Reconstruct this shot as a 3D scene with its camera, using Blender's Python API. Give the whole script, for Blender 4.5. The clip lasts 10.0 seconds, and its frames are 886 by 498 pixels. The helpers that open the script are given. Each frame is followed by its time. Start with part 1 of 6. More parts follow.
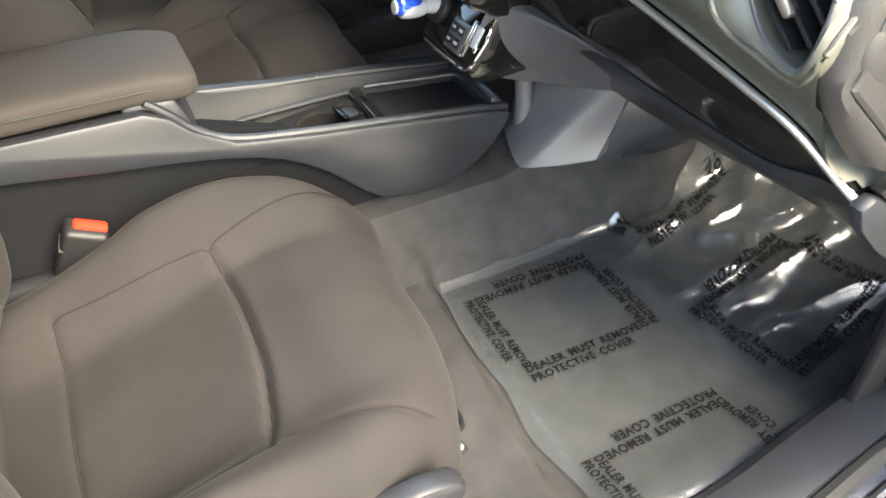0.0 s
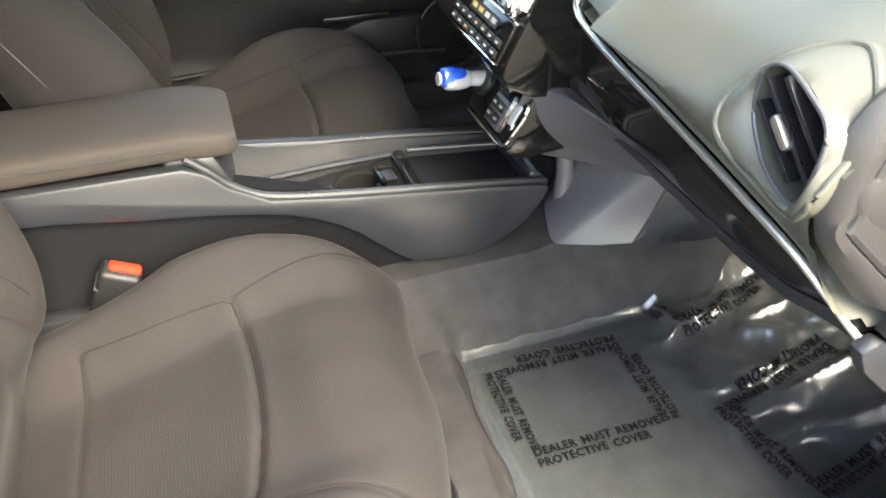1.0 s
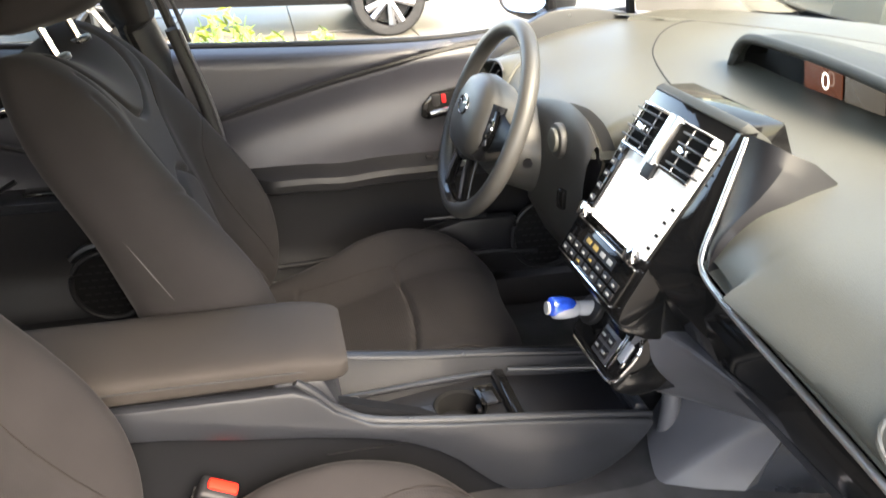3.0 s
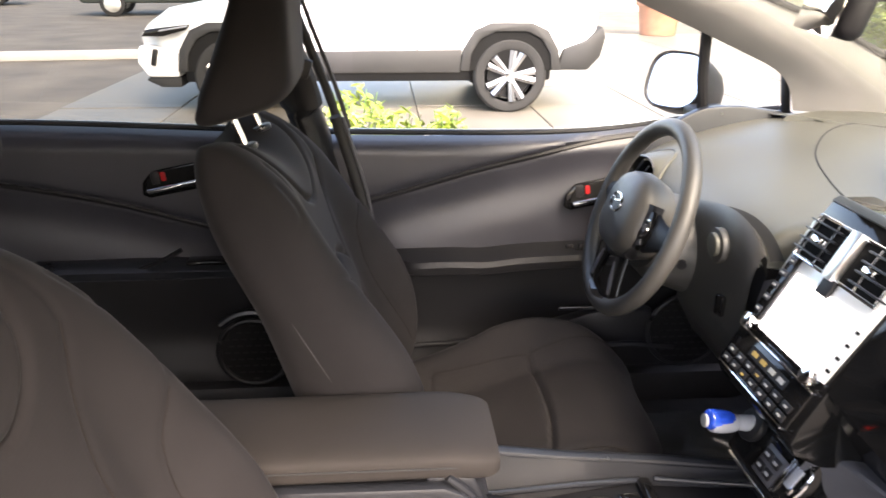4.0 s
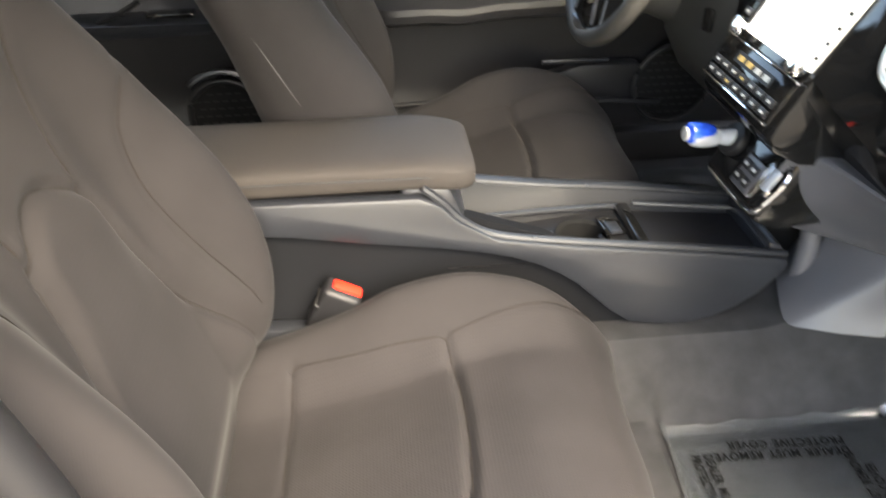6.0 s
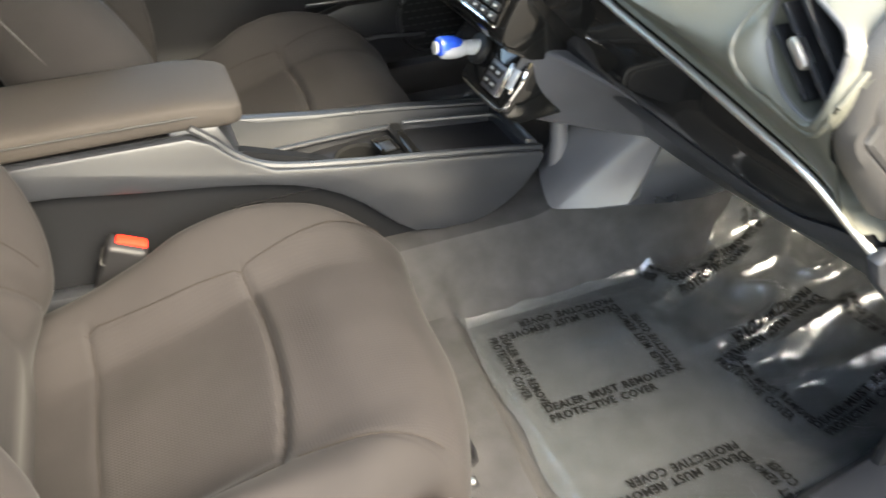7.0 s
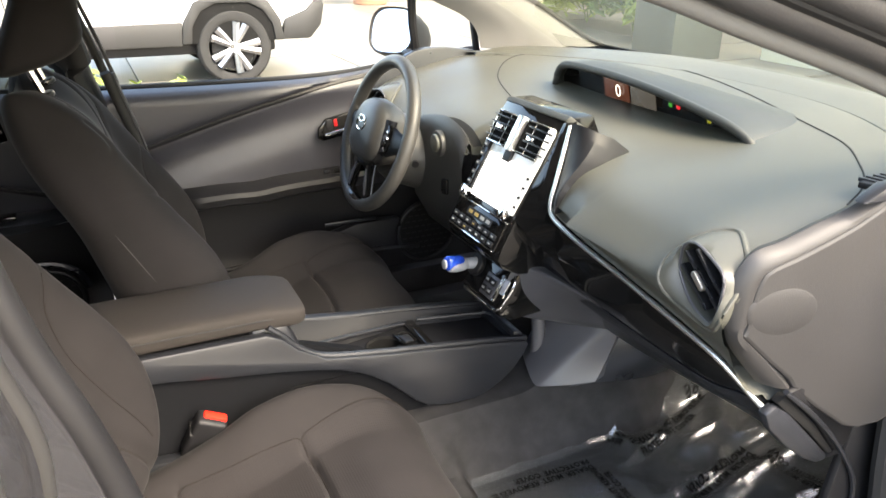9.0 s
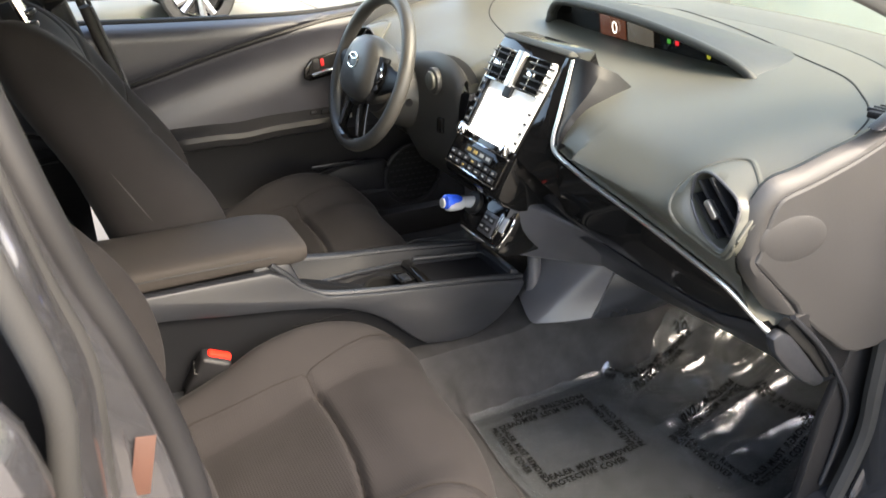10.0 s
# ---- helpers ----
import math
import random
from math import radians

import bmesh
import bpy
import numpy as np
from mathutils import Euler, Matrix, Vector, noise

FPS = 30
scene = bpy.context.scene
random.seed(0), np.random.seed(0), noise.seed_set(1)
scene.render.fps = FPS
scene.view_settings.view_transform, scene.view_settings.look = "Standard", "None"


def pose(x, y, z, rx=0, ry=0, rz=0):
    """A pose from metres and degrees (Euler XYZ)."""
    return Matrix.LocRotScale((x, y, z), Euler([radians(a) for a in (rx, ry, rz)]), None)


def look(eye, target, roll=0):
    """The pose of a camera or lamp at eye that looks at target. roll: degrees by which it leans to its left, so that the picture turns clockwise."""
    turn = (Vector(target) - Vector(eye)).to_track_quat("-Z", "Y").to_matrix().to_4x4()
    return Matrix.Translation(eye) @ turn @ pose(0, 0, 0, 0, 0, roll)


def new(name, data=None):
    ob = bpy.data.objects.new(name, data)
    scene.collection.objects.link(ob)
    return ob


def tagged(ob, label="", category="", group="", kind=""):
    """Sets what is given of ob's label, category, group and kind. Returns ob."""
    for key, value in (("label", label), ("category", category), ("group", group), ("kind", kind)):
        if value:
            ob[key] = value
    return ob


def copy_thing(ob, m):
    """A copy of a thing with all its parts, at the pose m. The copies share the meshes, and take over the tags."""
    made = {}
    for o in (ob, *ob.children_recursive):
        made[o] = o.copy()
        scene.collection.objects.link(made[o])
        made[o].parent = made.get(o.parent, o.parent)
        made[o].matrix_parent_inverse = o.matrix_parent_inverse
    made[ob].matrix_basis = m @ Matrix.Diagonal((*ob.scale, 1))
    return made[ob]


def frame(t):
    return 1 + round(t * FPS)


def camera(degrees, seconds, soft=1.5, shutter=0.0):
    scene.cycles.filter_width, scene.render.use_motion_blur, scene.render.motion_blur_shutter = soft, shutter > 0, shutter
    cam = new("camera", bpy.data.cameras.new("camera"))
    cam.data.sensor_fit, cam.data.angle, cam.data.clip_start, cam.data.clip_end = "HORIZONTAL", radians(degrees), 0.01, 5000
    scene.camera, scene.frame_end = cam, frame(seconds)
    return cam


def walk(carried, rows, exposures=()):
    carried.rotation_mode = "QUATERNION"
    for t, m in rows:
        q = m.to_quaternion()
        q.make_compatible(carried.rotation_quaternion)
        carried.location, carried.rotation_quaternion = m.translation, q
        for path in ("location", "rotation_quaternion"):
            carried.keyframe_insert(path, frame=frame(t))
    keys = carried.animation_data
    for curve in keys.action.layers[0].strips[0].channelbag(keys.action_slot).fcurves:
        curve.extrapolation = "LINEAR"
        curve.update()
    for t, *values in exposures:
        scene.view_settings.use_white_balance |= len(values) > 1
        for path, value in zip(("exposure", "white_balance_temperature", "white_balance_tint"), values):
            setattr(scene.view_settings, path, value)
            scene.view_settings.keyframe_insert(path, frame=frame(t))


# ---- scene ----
cam = camera(62.3, 10.0, shutter=0.35)
PATH = [
    (0, (-0.059, -0.993, 1.21), (0.626, 0.359, -0.095), -0.9),
    (0.5, (0.009, -1.002, 1.242), (0.593, 0.417, -0.041), -0.9),
    (1, (0.038, -0.997, 1.256), (0.541, 0.494, 0.022), -0.6),
    (1.5, (0.009, -0.986, 1.269), (0.407, 0.61, 0.132), -1.6),
    (2, (-0.003, -0.942, 1.286), (0.379, 0.704, 0.216), -1.2),
    (2.2, (-0.002, -0.925, 1.312), (0.372, 0.729, 0.251), -1.0),
    (3.3, (-0.022, -0.906, 1.369), (0.376, 0.879, 0.558), 0.9),
    (3.5, (-0.043, -0.902, 1.386), (0.275, 0.916, 0.615), 0.5),
    (4, (-0.097, -0.884, 1.395), (0.058, 0.973, 0.67), 0.4),
    (4.5, (-0.123, -0.859, 1.391), (-0.115, 1.006, 0.671), 0.6),
    (5, (-0.131, -0.86, 1.358), (-0.189, 0.966, 0.544), 0.3),
    (5.5, (-0.117, -0.876, 1.307), (-0.118, 0.861, 0.317), -0.5),
    (6, (-0.077, -0.924, 1.238), (0.083, 0.709, 0.094), -0.6),
    (6.2, (-0.06, -0.938, 1.231), (0.174, 0.654, 0.044), -0.7),
    (7.3, (-0.038, -1.07, 1.212), (0.723, 0.344, 0.019), 1.0),
    (7.5, (-0.089, -1.105, 1.25), (0.775, 0.327, 0.155), 1.9),
    (7.7, (-0.128, -1.139, 1.307), (0.768, 0.338, 0.299), 1.9),
    (8, (-0.191, -1.179, 1.384), (0.685, 0.397, 0.52), 2.1),
    (8.5, (-0.227, -1.254, 1.433), (0.56, 0.422, 0.676), 1.3),
    (9, (-0.246, -1.252, 1.393), (0.56, 0.403, 0.61), 0.5),
    (9.5, (-0.264, -1.242, 1.373), (0.588, 0.373, 0.558), 1.2),
    (10, (-0.313, -1.23, 1.363), (0.555, 0.333, 0.466), 1.4),
]
EXPOSURE = [(0.0, 4.55, 7700, 4), (1.5, 4.55, 7700, 5), (2.2, 4.50, 7600, 7), (3.5, 3.97, 7500, 15), (4.5, 3.70, 7400, 19), (5.5, 4.20, 7600, 13), (6.2, 4.55, 7700, 6), (7.5, 4.52, 7800, 4), (8.5, 3.82, 7500, 9), (10.0, 3.80, 7600, 10)]
walk(cam, [(t, look(eye, target, roll)) for t, eye, target, roll in PATH], EXPOSURE)

# ---- light ----
world = bpy.data.worlds.new("sky")
scene.world = world
world.use_nodes = True
wn = world.node_tree
sky = wn.nodes.new("ShaderNodeTexSky")
sky.sky_type = 'NISHITA'
sky.sun_disc = False
sky.sun_elevation, sky.sun_rotation = radians(46), radians(155)
sky.air_density, sky.dust_density = 1.0, 3.0
wn.nodes["Background"].inputs["Strength"].default_value = 0.13
wn.links.new(sky.outputs["Color"], wn.nodes["Background"].inputs["Color"])
sun = new("sun", bpy.data.lights.new("sun", "SUN"))
sun.data.energy, sun.data.angle, sun.data.color = 0.65, radians(35), (1.0, 0.97, 0.92)
sun.matrix_world = look((2.5, -5.4, 6.2), (0, 0, 0))


# ---- materials ----
def node_mat(name):
    m = bpy.data.materials.new(name)
    m.use_nodes = True
    return m, m.node_tree, m.node_tree.nodes["Principled BSDF"]


def surface(name, colour, rough=0.6, metal=0.0, var=0.15, scale=6.0, bump=0.1, grain=900.0, coat=0.0, rough_var=0.1, spec=0.5):
    """Base colour with broad wear, fine grain relief and uneven gloss."""
    m, nt, b = node_mat(name)
    co = nt.nodes.new("ShaderNodeTexCoord")
    big = nt.nodes.new("ShaderNodeTexNoise")
    big.inputs["Scale"].default_value, big.inputs["Detail"].default_value = scale, 5
    nt.links.new(co.outputs["Object"], big.inputs["Vector"])
    ramp = nt.nodes.new("ShaderNodeValToRGB")
    e = ramp.color_ramp.elements
    e[0].position, e[1].position = 0.3, 0.7
    e[0].color = (*[max(0, c * (1 - var)) for c in colour], 1)
    e[1].color = (*[min(1, c * (1 + var)) for c in colour], 1)
    nt.links.new(big.outputs["Fac"], ramp.inputs["Fac"])
    nt.links.new(ramp.outputs["Color"], b.inputs["Base Color"])
    mr = nt.nodes.new("ShaderNodeMapRange")
    mr.inputs["To Min"].default_value, mr.inputs["To Max"].default_value = max(0.02, rough - rough_var), min(1, rough + rough_var)
    nt.links.new(big.outputs["Fac"], mr.inputs["Value"])
    nt.links.new(mr.outputs["Result"], b.inputs["Roughness"])
    b.inputs["Metallic"].default_value = metal
    b.inputs["Specular IOR Level"].default_value = spec
    b.inputs["Coat Weight"].default_value = coat
    b.inputs["Coat Roughness"].default_value = 0.05
    if bump:
        fine = nt.nodes.new("ShaderNodeTexNoise")
        fine.inputs["Scale"].default_value, fine.inputs["Detail"].default_value = grain, 2
        nt.links.new(co.outputs["Object"], fine.inputs["Vector"])
        bp = nt.nodes.new("ShaderNodeBump")
        bp.inputs["Strength"].default_value, bp.inputs["Distance"].default_value = bump, 0.001
        nt.links.new(fine.outputs["Fac"], bp.inputs["Height"])
        nt.links.new(bp.outputs["Normal"], b.inputs["Normal"])
    return m


def woven(name, colour, rib, show=1.0, dotted=False):
    """Seat cloth: fine ribs, mottled nap and a soft sheen."""
    m, nt, b = node_mat(name)
    co = nt.nodes.new("ShaderNodeTexCoord")
    wave = nt.nodes.new("ShaderNodeTexWave")
    wave.bands_direction = 'X'
    wave.inputs["Scale"].default_value, wave.inputs["Distortion"].default_value = rib, 0.6
    wave.inputs["Detail"].default_value = 1
    nt.links.new(co.outputs["Object"], wave.inputs["Vector"])
    weave = wave.outputs["Fac"]
    if dotted:
        cross = nt.nodes.new("ShaderNodeTexWave")
        cross.bands_direction = 'Y'
        cross.inputs["Scale"].default_value, cross.inputs["Distortion"].default_value = rib, 0.6
        nt.links.new(co.outputs["Object"], cross.inputs["Vector"])
        knot = nt.nodes.new("ShaderNodeMath")
        knot.operation = 'MULTIPLY'
        nt.links.new(wave.outputs["Fac"], knot.inputs[0])
        nt.links.new(cross.outputs["Fac"], knot.inputs[1])
        weave = knot.outputs[0]
    nap = nt.nodes.new("ShaderNodeTexNoise")
    nap.inputs["Scale"].default_value, nap.inputs["Detail"].default_value = 9, 8
    nt.links.new(co.outputs["Object"], nap.inputs["Vector"])
    mul = nt.nodes.new("ShaderNodeMath")
    mul.operation = 'MULTIPLY_ADD'
    mul.inputs[1].default_value = 0.14 * show
    nt.links.new(weave, mul.inputs[0])
    nt.links.new(nap.outputs["Fac"], mul.inputs[2])
    ramp = nt.nodes.new("ShaderNodeValToRGB")
    e = ramp.color_ramp.elements
    e[0].position, e[1].position = 0.3, 1.0
    e[0].color = (*[c * 0.8 for c in colour], 1)
    e[1].color = (*[c * 1.25 for c in colour], 1)
    nt.links.new(mul.outputs[0], ramp.inputs["Fac"])
    nt.links.new(ramp.outputs["Color"], b.inputs["Base Color"])
    b.inputs["Roughness"].default_value = 0.85
    b.inputs["Specular IOR Level"].default_value = 0.12
    b.inputs["Sheen Weight"].default_value = 0.03
    b.inputs["Sheen Roughness"].default_value = 0.4
    bp = nt.nodes.new("ShaderNodeBump")
    bp.inputs["Strength"].default_value, bp.inputs["Distance"].default_value = 0.18 * show, 0.001
    nt.links.new(weave, bp.inputs["Height"])
    nt.links.new(bp.outputs["Normal"], b.inputs["Normal"])
    return m


def glassy(name, tint, alpha_mix):
    m, nt, b = node_mat(name)
    nt.nodes.remove(b)
    tr = nt.nodes.new("ShaderNodeBsdfTransparent")
    tr.inputs["Color"].default_value = (*tint, 1)
    gl = nt.nodes.new("ShaderNodeBsdfGlossy")
    gl.inputs["Roughness"].default_value = 0.02
    fr = nt.nodes.new("ShaderNodeFresnel")
    fr.inputs["IOR"].default_value = 1.45
    mul = nt.nodes.new("ShaderNodeMath")
    mul.operation = 'MULTIPLY'
    mul.inputs[1].default_value = alpha_mix
    nt.links.new(fr.outputs[0], mul.inputs[0])
    mx = nt.nodes.new("ShaderNodeMixShader")
    nt.links.new(mul.outputs[0], mx.inputs[0])
    nt.links.new(tr.outputs[0], mx.inputs[1])
    nt.links.new(gl.outputs[0], mx.inputs[2])
    nt.links.new(mx.outputs[0], nt.nodes["Material Output"].inputs["Surface"])
    return m


def glowing(name, colour, strength, base=(0.02, 0.02, 0.02)):
    m, nt, b = node_mat(name)
    b.inputs["Base Color"].default_value = (*base, 1)
    b.inputs["Roughness"].default_value = 0.12
    b.inputs["Emission Color"].default_value = (*colour, 1)
    b.inputs["Emission Strength"].default_value = strength
    return m


cloth = woven("seat_cloth", (0.0164, 0.0150, 0.0151), 170, 0.3)
cloth_insert = woven("seat_cloth_ribbed", (0.0170, 0.0155, 0.0156), 72, 1.6, True)
vinyl = surface("armrest_cloth", (0.0255, 0.0222, 0.0200), 0.75, bump=0.35, grain=900, spec=0.2)
rim_grey = surface("steering_grey", (0.038, 0.037, 0.034), 0.42, bump=0.3, grain=900)
soft = surface("soft_dash", (0.060, 0.060, 0.049), 0.45, bump=0.3, grain=800)
hard = surface("grey_plastic", (0.0135, 0.0147, 0.0176), 0.30, bump=0.25, grain=1100)
door_plastic = surface("door_plastic", (0.0265, 0.0272, 0.0335), 0.42, bump=0.25, grain=1000)
dark = surface("black_plastic", (0.008, 0.008, 0.009), 0.5, bump=0.2, grain=1000, spec=0.3)
void = surface("dark_cavity", (0.008, 0.008, 0.008), 0.9, bump=0, spec=0.1)
piano = surface("piano_black", (0.006, 0.006, 0.006), 0.06, bump=0, rough_var=0.03, spec=0.3)
satin = surface("satin_silver", (0.78, 0.77, 0.74), 0.38, metal=1.0, bump=0.05)
chrome = surface("chrome", (0.8, 0.8, 0.8), 0.08, metal=1.0, bump=0, rough_var=0.03)
carpet = surface("carpet", (0.026, 0.0258, 0.0265), 0.95, var=0.22, scale=22, bump=1.0, grain=700, spec=0.1)
rubber = surface("rubber", (0.020, 0.020, 0.020), 0.7, bump=0.2, grain=400, spec=0.25)
paint = surface("metallic_grey_paint", (0.085, 0.085, 0.092), 0.2, metal=0.7, bump=0.05, grain=2500, coat=1.0, rough_var=0.05)
white_paint = surface("white_paint", (0.78, 0.78, 0.77), 0.3, bump=0, coat=0.7, var=0.03, rough_var=0.05)
liner = surface("headliner", (0.15, 0.147, 0.138), 0.9, bump=0.4, grain=500, var=0.06)
red = surface("red_plastic", (0.80, 0.022, 0.012), 0.6, bump=0, var=0.05, spec=0.15)
flag_red = surface("dark_red_plastic", (0.35, 0.012, 0.014), 0.5, bump=0, var=0.05, spec=0.2)
blue = surface("blue_knob", (0.01, 0.05, 0.36), 0.15, bump=0, coat=0.8, var=0.5, scale=60)
pale = surface("pale_plastic", (0.26, 0.27, 0.29), 0.25, bump=0, coat=0.5)
# black gloss surround: reflected sky glare painted in as a near-white base
bezel = surface("glare_white_gloss", (0.74, 0.75, 0.72), 0.14, bump=0, coat=0.6)
webbing = surface("belt_webbing", (0.085, 0.085, 0.080), 0.7, bump=0.5, grain=300)
ink = surface("black_ink", (0.005, 0.005, 0.005), 0.9, bump=0, spec=0.05)
mark = surface("grey_marking", (0.30, 0.30, 0.29), 0.5, bump=0)
amber = surface("amber_marking", (0.32, 0.22, 0.06), 0.5, bump=0)
asphalt = surface("pale_concrete_ground", (0.108, 0.096, 0.080), 0.85, var=0.3, scale=1.2, bump=0.6, grain=60)
slab = surface("paver", (0.125, 0.113, 0.094), 0.5, var=0.2, scale=1.5, bump=0.3, grain=80)
terracotta = surface("terracotta", (0.36, 0.17, 0.10), 0.7, bump=0.3, grain=90)
leaf = surface("leaf", (0.09, 0.16, 0.03), 0.45, var=0.5, scale=9, bump=0)
leaf_pale = surface("yellow_green_leaf", (0.20, 0.26, 0.04), 0.45, var=0.4, scale=9, bump=0)
soil = surface("soil", (0.06, 0.045, 0.03), 0.95, var=0.4, scale=12, bump=0.8, grain=60)
render_wall = surface("cream_render", (0.78, 0.75, 0.58), 0.8, var=0.06, scale=0.8, bump=0.3, grain=30)
dark_wall = surface("dark_green_cabinet", (0.035, 0.045, 0.04), 0.5, bump=0.2, grain=60)
concrete = surface("concrete", (0.42, 0.40, 0.37), 0.8, var=0.12, scale=2, bump=0.4, grain=60)
glass = glassy("clear_glass", (0.94, 0.96, 0.94), 0.6)
screen_glass = glassy("windscreen_glass", (0.90, 0.94, 0.84), 0.5)
# matt console plastic, its colour darkened for the shade under the side wall
lower_shaded = surface("shaded_matt_trim", (0.0046, 0.0050, 0.0060), 0.8, bump=0.2, grain=900, spec=0.1)
thread = surface("dark_thread", (0.014, 0.012, 0.011), 0.9, bump=0, spec=0.1)
end_grey = surface("end_panel_grey", (0.0190, 0.0184, 0.0186), 0.5, bump=0.35, grain=700)
hood_grey = surface("hood_grey", (0.021, 0.0225, 0.0205), 0.5, bump=0.3, grain=800)
cladding = surface("grey_cladding", (0.014, 0.014, 0.014), 0.6, bump=0.3, grain=200)
ramp_grey = surface("console_ramp", (0.0115, 0.0122, 0.0140), 0.6, bump=0.3, grain=900, spec=0.22)
satin_grey = surface("satin_grey_plastic", (0.058, 0.058, 0.064), 0.33, bump=0.2, grain=1100)
alloy = surface("alloy", (0.42, 0.42, 0.43), 0.30, metal=1.0, bump=0)
seal_grey = surface("weathered_seal", (0.022, 0.0212, 0.0212), 0.55, bump=0.3, grain=300)
tint_glass = glassy("privacy_glass", (0.33, 0.34, 0.32), 1.0)
mirror_glass = surface("mirror_glass", (0.9, 0.9, 0.9), 0.02, metal=1.0, bump=0, rough_var=0.0, var=0)
screen_lit = glowing("lit_screen", (0.93, 0.94, 1.0), 0.40)
screen_map = glowing("lit_map", (0.55, 0.60, 0.92), 0.36)
gauge_red = glowing("gauge_red", (0.75, 0.25, 0.14), 0.009, (0.03, 0.02, 0.016))
gauge_grey = glowing("gauge_grey", (0.5, 0.45, 0.38), 0.012, (0.03, 0.03, 0.03))
digit = glowing("lit_digit", (1.0, 0.95, 0.9), 0.25)
tell_red = glowing("tell_tale_red", (1.0, 0.03, 0.05), 0.07)
tell_green = glowing("tell_tale_green", (0.1, 0.8, 0.1), 0.03)
tell_yellow = glowing("tell_tale_yellow", (0.7, 0.75, 0.05), 0.03)
orange = surface("orange_print", (0.050, 0.021, 0.014), 0.6, bump=0)


def film_mat():
    """Clear film: sees through to the carpet, with sharp and smeared glints on its creases."""
    m, nt, b = node_mat("clear_film")
    nt.nodes.remove(b)
    co = nt.nodes.new("ShaderNodeTexCoord")
    ns = nt.nodes.new("ShaderNodeTexNoise")
    ns.inputs["Scale"].default_value, ns.inputs["Detail"].default_value, ns.inputs["Distortion"].default_value = 11, 4, 1.6
    nt.links.new(co.outputs["Object"], ns.inputs["Vector"])
    bp = nt.nodes.new("ShaderNodeBump")
    bp.inputs["Strength"].default_value, bp.inputs["Distance"].default_value = 0.14, 0.02
    nt.links.new(ns.outputs["Fac"], bp.inputs["Height"])
    tr = nt.nodes.new("ShaderNodeBsdfTransparent")
    tr.inputs["Color"].default_value = (0.93, 0.95, 0.96, 1)
    gl = nt.nodes.new("ShaderNodeBsdfGlossy")
    gl.inputs["Roughness"].default_value = 0.22
    gl.inputs["Color"].default_value = (0.95, 0.97, 1.0, 1)
    nt.links.new(bp.outputs["Normal"], gl.inputs["Normal"])
    fr = nt.nodes.new("ShaderNodeFresnel")
    fr.inputs["IOR"].default_value = 1.85
    nt.links.new(bp.outputs["Normal"], fr.inputs["Normal"])
    mx = nt.nodes.new("ShaderNodeMixShader")
    nt.links.new(fr.outputs[0], mx.inputs[0])
    nt.links.new(tr.outputs[0], mx.inputs[1])
    nt.links.new(gl.outputs[0], mx.inputs[2])
    haze = nt.nodes.new("ShaderNodeBsdfDiffuse")
    haze.inputs["Color"].default_value = (0.40, 0.44, 0.46, 1)
    mx2 = nt.nodes.new("ShaderNodeMixShader")
    mx2.inputs[0].default_value = 0.055
    nt.links.new(mx.outputs[0], mx2.inputs[1])
    nt.links.new(haze.outputs[0], mx2.inputs[2])
    nt.links.new(mx2.outputs[0], nt.nodes["Material Output"].inputs["Surface"])
    return m


film = film_mat()


# ---- shape helpers ----
def part(name, bm, material, parent=None, label="", smooth=True, second=None):
    """Links a bmesh as one mesh object, under a thing or part if given."""
    bmesh.ops.recalc_face_normals(bm, faces=bm.faces)
    me = bpy.data.meshes.new(name)
    bm.to_mesh(me)
    bm.free()
    me.materials.append(material)
    if second:
        me.materials.append(second)
    if smooth:
        me.polygons.foreach_set("use_smooth", [True] * len(me.polygons))
        me.set_sharp_from_angle(angle=radians(38))
    ob = new(name, me)
    if parent:
        ob.parent = parent
        ob.matrix_parent_inverse = parent.matrix_world.inverted()
    if label:
        ob["label"] = label
    return ob


def thing(name, label, category, at=(0, 0, 0), group="", kind=""):
    ob = new(name)
    ob.location = at
    ob.empty_display_size = 0.05
    bpy.context.view_layer.update()
    return tagged(ob, label, category, group, kind)


def lerp_table(table, x):
    """Smooth curve through a table of (x, value)."""
    n = len(table)
    if x <= table[0][0]:
        return table[0][1]
    if x >= table[-1][0]:
        return table[-1][1]
    for i in range(n - 1):
        (x0, v0), (x1, v1) = table[i], table[i + 1]
        if x <= x1:
            h = x1 - x0
            d = (v1 - v0) / h
            a = (v1 - table[i - 1][1]) / (x1 - table[i - 1][0]) if i else d
            b = (table[i + 2][1] - v0) / (table[i + 2][0] - x0) if i + 2 < n else d
            a, b = (max(-3 * abs(d), min(3 * abs(d), q)) for q in (a, b))
            t = (x - x0) / h
            return v0 * (1 + 2 * t) * (1 - t) ** 2 + a * h * t * (1 - t) ** 2 + v1 * t * t * (3 - 2 * t) + b * h * t * t * (t - 1)


def spline(pts, n=8, closed=False):
    """Catmull-Rom through points."""
    P = [Vector(p) for p in pts]
    out = []
    m = len(P)
    for i in range(m if closed else m - 1):
        a, b, c, d = (P[(i - 1) % m], P[i], P[(i + 1) % m], P[(i + 2) % m]) if closed else (
            P[max(0, i - 1)], P[i], P[i + 1], P[min(m - 1, i + 2)])
        for k in range(n):
            t = k / n
            out.append(0.5 * ((2 * b) + (c - a) * t + (2 * a - 5 * b + 4 * c - d) * t * t + (3 * b - 3 * c + d - a) * t ** 3))
    if not closed:
        out.append(P[-1])
    return out


